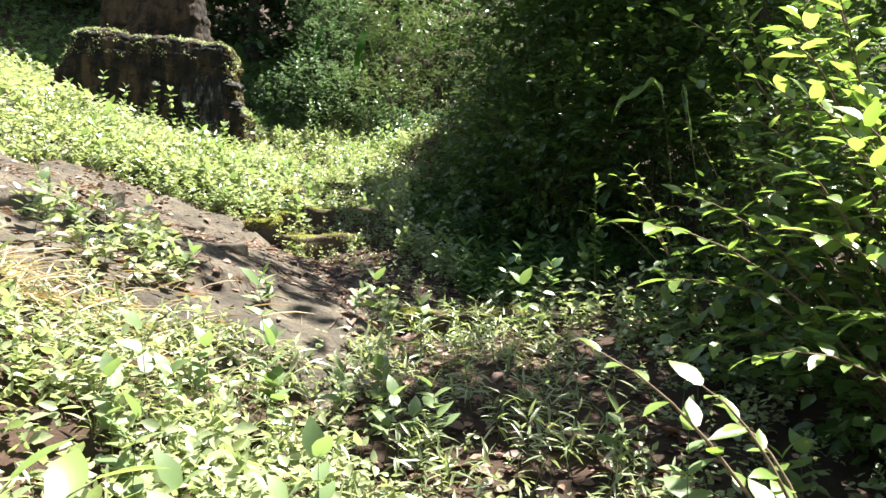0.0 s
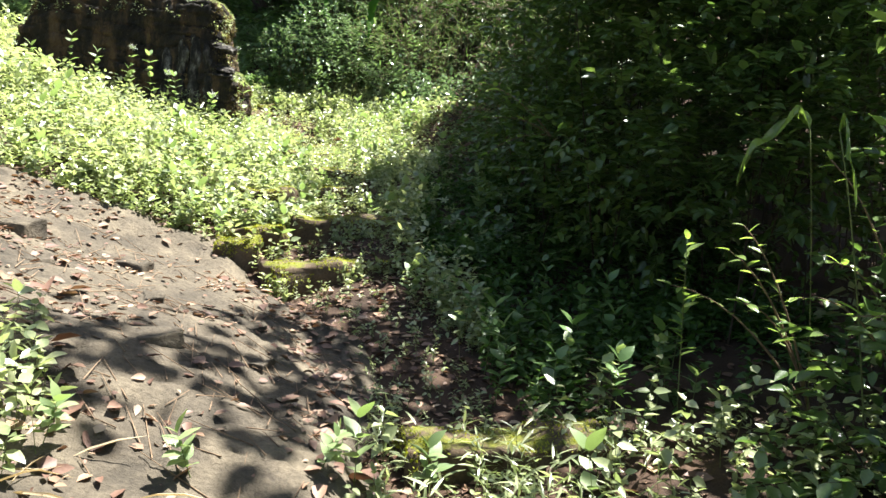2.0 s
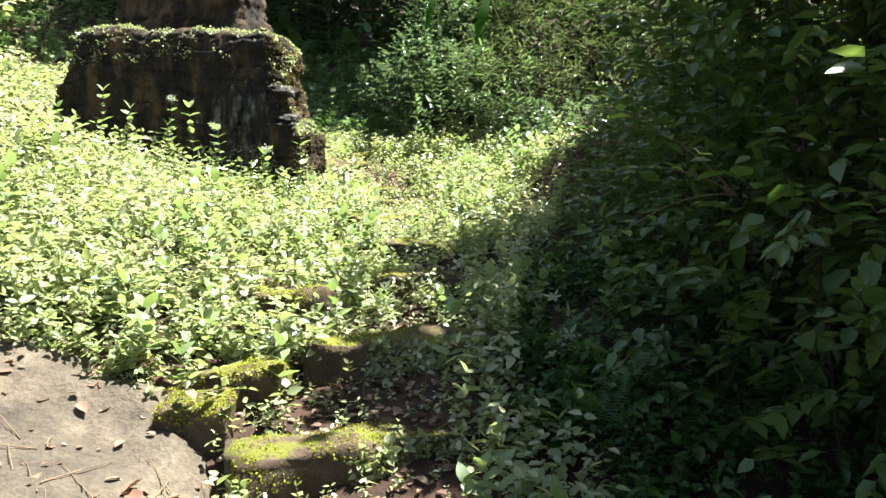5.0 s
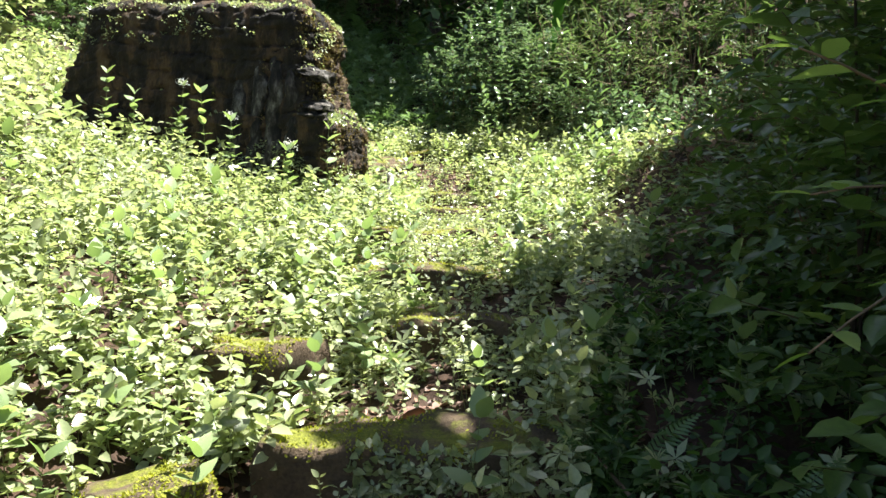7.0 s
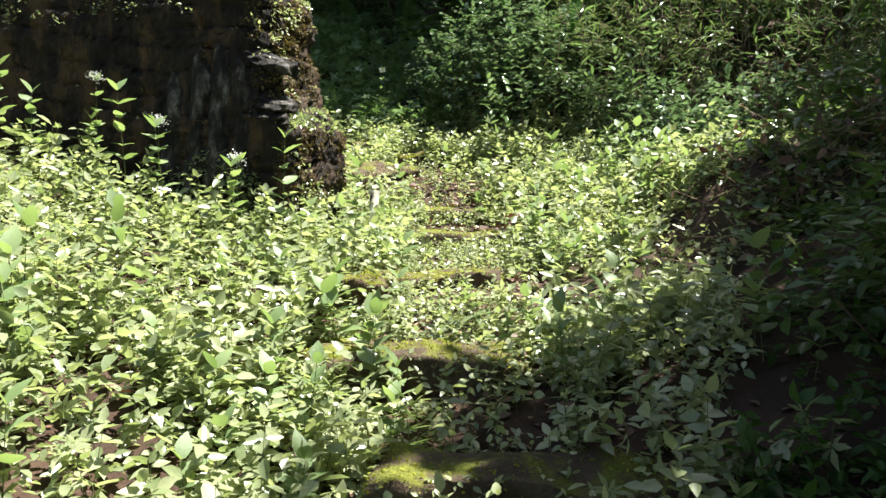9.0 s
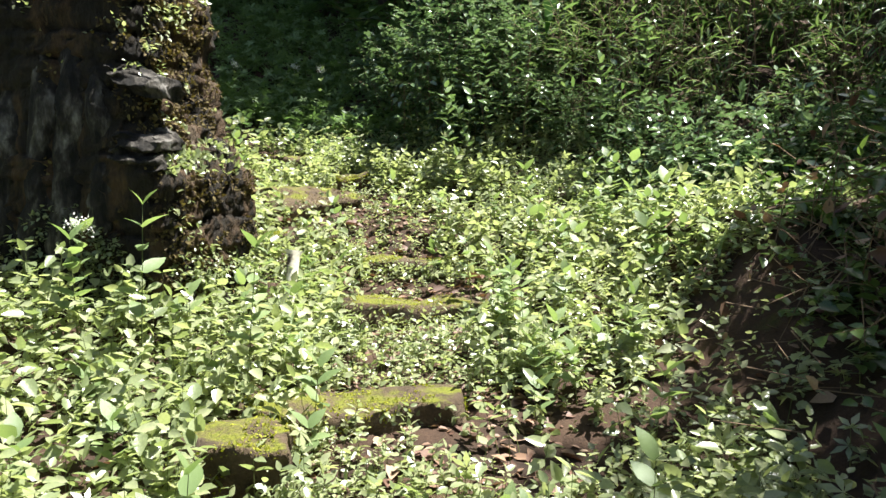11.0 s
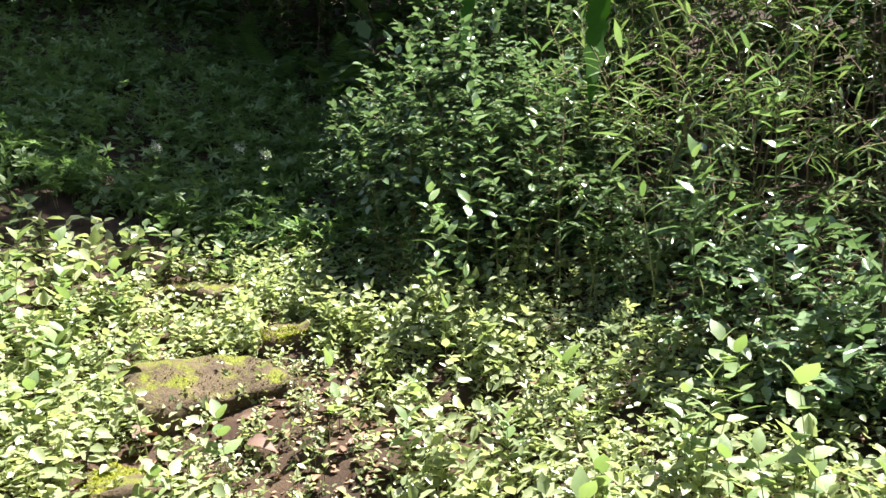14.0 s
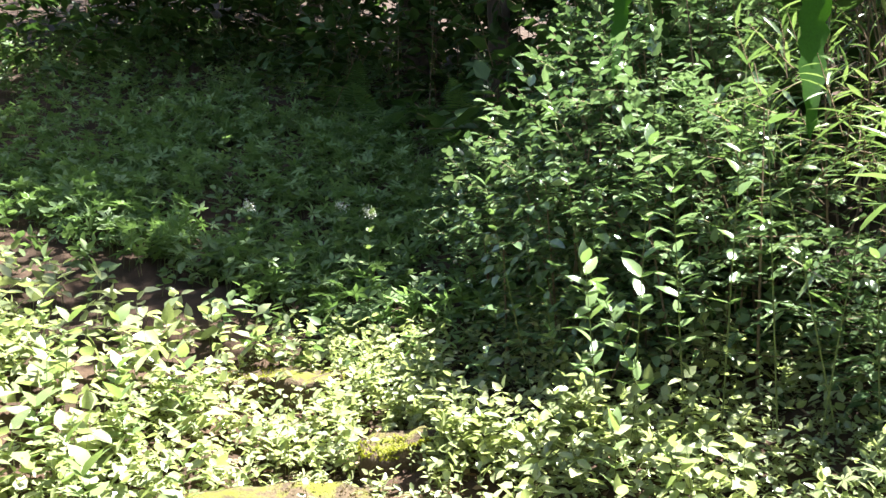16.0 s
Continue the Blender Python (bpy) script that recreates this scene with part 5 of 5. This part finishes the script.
SHEATH = solid_material("dry_sheath", [(0.5, (0.8, 0.77, 0.66)), (0.6, (0.7, 0.64, 0.5)), (0.66, (0.08, 0.06, 0.05))], 7, 0.6, 0.2, 0.003, fine_scale=40)
sheath()
PETAL = solid_material("white_flower", [(0.3, (0.6, 0.6, 0.55)), (0.7, (0.8, 0.8, 0.77))], 30, 0.8, 0.2, 0.002)


def flower_head(parent, at, seed):
    r = np.random.default_rng(seed)
    n = 46
    d = r.normal(0, 1, (n, 3))
    d[:, 2] = np.abs(d[:, 2])
    v, f = leaf_arrays(np.array(at) + r.normal(0, 0.02, (n, 3)), d, r.normal(0, 1, (n, 3)), np.full(n, 0.014), SM)
    tagged(joined("flower_head", [(v, f, 0)], [PETAL], parent), "small white flower head", kind="stuff")


for i, (x, y, h) in enumerate([(-5.2, 19.1, 0.95), (-5.9, 19.8, 0.8), (-6.6, 19.4, 0.7), (-4.9, 12.95, 0.85), (-4.4, 13.0, 0.7), (-3.75, 13.0, 0.6)]):
    herb = branched("flowering_herb", ground_at(x, y), [ground_at(x + 0.04, y, h)], L_WEED, 0.09, 5, "slim herb with small white flower heads", "herb", "flowering herbs", 0, 0.003, STEM, 200 + i, True)
    for k in range(3):
        flower_head(herb, (0.04 + 0.03 * math.cos(2.1 * k), 0.03 * math.sin(2.1 * k), h + 0.01 * k), 300 + 3 * i + k)


# ---- single weeds beside the steps ----
WEED_LABEL = "leafy green weed with paired pointed leaves"
protos = []
for i in range(5):
    h = 0.2 + 0.06 * i
    px, py = -3.4 + 0.35 * i, 10.2 + 0.3 * i
    protos.append(branched("leafy_weed", ground_at(px, py), [ground_at(px + 0.03, py, h)], L_WEED, 0.09 + 0.006 * i, 3 + i % 3, WEED_LABEL, "weed", "weeds beside the steps", 0, 0.003, STEM, 400 + i, True))
rw = random.Random(8)
placed = 0
while placed < 150:
    y = rw.uniform(2.0, 17.5)
    x = float(np.interp(y, SY, SX)) + rw.choice((-1, 1)) * rw.uniform(0.25, 1.6)
    if on_slab(np.array([x]), np.array([y]))[0] or on_step(np.array([x]), np.array([y]), 0.05)[0] or (x > 0.2 and y > 6.5 and y < 11):
        continue
    copy_thing(protos[placed % 5], pose(x, y, float(land(x, y)), rw.uniform(-8, 8), rw.uniform(-8, 8), rw.uniform(0, 360)))
    placed += 1


# ---- small things on the slab ----
def straw():
    r = np.random.default_rng(4)
    n = 460
    xy = np.column_stack([r.normal(-1.95, 0.42, n), r.normal(3.7, 0.3, n)])
    p = np.column_stack([xy, land(xy[:, 0], xy[:, 1]) + r.uniform(0.0, 0.12, n)])
    az = r.normal(0.5, 1.0, n)
    d = np.column_stack([np.cos(az), np.sin(az), r.normal(0.1, 0.3, n)])
    v, f = leaf_arrays(p, d, np.column_stack([r.normal(0, 0.5, n), r.normal(0, 0.5, n), np.ones(n)]), r.uniform(0.12, 0.36, n), (BLADE_V * np.array([0.3, 1, 1]), BLADE_F))
    tagged(joined("dry_straw", [(v, f, 0)], [STRAW]), "tangle of pale dry grass stalks", "straw", kind="stuff")
    n = 420
    xy = np.column_stack([r.uniform(-3.8, -0.6, n), r.uniform(4.4, 7.9, n)])
    a = np.column_stack([xy, slab_top(xy[:, 0], xy[:, 1]) + 0.008])
    az = r.normal(2.2, 0.7, n)
    ln = r.uniform(0.08, 0.4, n)
    e = xy + np.column_stack([np.cos(az), np.sin(az)]) * ln[:, None]
    b = np.column_stack([e, np.maximum(slab_top(e[:, 0], e[:, 1]), land(e[:, 0], e[:, 1])) + 0.015])
    tagged(joined("fallen_twigs", [(*stem_arrays(a, b, 0.004, 0.002), 0)], [TWIG]), "thin reddish-brown fallen twigs", "twigs", kind="stuff")


straw()
for i, (x, y, w, h) in enumerate([(-2.95, 5.2, 0.5, 0.3), (-1.55, 5.6, 0.22, 0.1), (-1.1, 5.9, 0.2, 0.09), (-1.9, 6.4, 0.16, 0.09), (-2.4, 7.3, 0.25, 0.13), (-1.35, 6.6, 0.14, 0.07), (-2.7, 6.5, 0.2, 0.1), (-1.9, 5.1, 0.18, 0.09), (-0.95, 6.3, 0.12, 0.06), (-3.1, 7.0, 0.3, 0.16)]):
    block("stone", x, y, float(slab_top(np.array([x]), np.array([y]))[0]) + h * 0.22, (w, w * 0.75, h), 40 * i, 60 + i, "flat grey-brown stone lying on the slab", "stone", "loose stones", 0.03, mat=SLAB)
for i, (x, y, h) in enumerate([(-2.25, 4.35, 0.45), (-2.5, 4.7, 0.4), (-2.1, 4.6, 0.3), (-2.7, 4.4, 0.45), (-1.55, 4.5, 0.3), (-1.0, 4.6, 0.28), (-2.35, 5.0, 0.3), (-0.6, 4.9, 0.3)]):
    branched("leafy_weed", ground_at(x, y, 0.05), [ground_at(x + 0.1 * math.sin(i * 2), y - 0.05, h)], L_WEED, 0.085, 6, WEED_LABEL, "weed", "weeds on the slab", 0, 0.003, STEM, 500 + i, True)
tuft = scattered(150, -3.0, -1.5, 4.1, 5.3, lambda x, y: patchy(x, y, 1.6) > 0.5)
tagged(joined("slab_weeds", herb_chunks(tuft, rng.uniform(0.08, 0.26, len(tuft)), 0.07, 4, base_z=slab_top(tuft[:, 0], tuft[:, 1])), [LEAF_WEED, STEM]), "tufts of green weeds rooted in cracks of the slab", "weeds", kind="stuff")
CURL = leaf_mesh("curled_dead_leaf", 0.4, 0.35, 0.3, LEAF_DRY)
for i, (x, y) in enumerate([(-1.38, 4.55), (-0.35, 5.0), (-0.1, 4.7), (-2.35, 6.0), (-3.7, 16.3), (-4.3, 16.2), (-2.2, 15.2), (-1.2, 9.75), (-0.8, 9.7)]):
    ob = new("dead_leaf", CURL)
    ob.matrix_world = pose(x, y, float(land(x, y)) + 0.09, 8, 12, 70 * i) @ Matrix.Scale(0.16, 4)
    tagged(ob, "curled reddish-brown dead leaf", "leaf", "dead leaves")


branched("broad_weed", ground_at(-1.05, 1.45), [(-0.74, 1.66, 1.02), (-0.98, 1.75, 0.98), (-0.85, 1.5, 0.86)], L_SAP, 0.2, 3, "weed with long bright green leaves", "weed", "", 0.2, 0.006, STEM, 601)
stick = part("stick", tube(bow((-0.62, 9.75, float(land(-0.62, 9.75)) + 0.12), (-0.05, 8.95, float(land(-0.05, 8.95)) + 0.05), 0.03), 0.011, 0.006), TWIG, None)
tagged(stick, "thin brown fallen stick lying among the weeds", "stick")


def dead_tangle():
    """Dry twigs and dead stems in the hollow of the bank."""
    r = np.random.default_rng(31)
    n = 340
    xy = np.column_stack([r.normal(0.15, 0.4, n), r.normal(13.9, 0.5, n)])
    a = np.column_stack([xy, land(xy[:, 0], xy[:, 1]) + r.uniform(0, 0.45, n)])
    d = r.normal(0, 1, (n, 3)) * np.array([1, 1, 0.7])
    b = a + d / np.linalg.norm(d, axis=1, keepdims=True) * r.uniform(0.1, 0.45, n)[:, None]
    leafp = b[::2]
    v, f = leaf_arrays(leafp, r.normal(0, 1, (len(leafp), 3)), r.normal(0, 1, (len(leafp), 3)), r.uniform(0.04, 0.1, len(leafp)), SM)
    tagged(joined("dead_tangle", [(*stem_arrays(a, b, 0.004, 0.002), 0), (v, f, 1)], [TWIG, LEAF_DRY]), "tangle of dead twigs and withered leaves", "dead twigs", kind="stuff")


dead_tangle()


# ---- small things ----
def plastic_scrap():
    bm = bmesh.new()
    bmesh.ops.create_grid(bm, x_segments=6, y_segments=5, size=0.5)
    for v in bm.verts:
        v.co = Vector((v.co.x * 0.06, v.co.y * 0.04, 0.0)) + noise.noise_vector(v.co * 4) * 0.014
        v.co.z += 0.012
    me = bpy.data.meshes.new("plastic_scrap")
    bm.to_mesh(me)
    bm.free()
    me.materials.append(BLUE)
    ob = new("plastic_scrap", me)
    ob.matrix_world = pose(*ground_at(-2.2, 10.12, 0.012), 25, -10, 40)
    mod = ob.modifiers.new("thickness", "SOLIDIFY")
    mod.thickness = 0.0015
    tagged(ob, "small crumpled scrap of bright blue plastic on the soil", "litter")


BLUE = solid_material("blue_plastic", [(0.3, (0.02, 0.16, 0.42)), (0.7, (0.05, 0.3, 0.6))], 30, 0.35, 0.2, 0.002)
plastic_scrap()
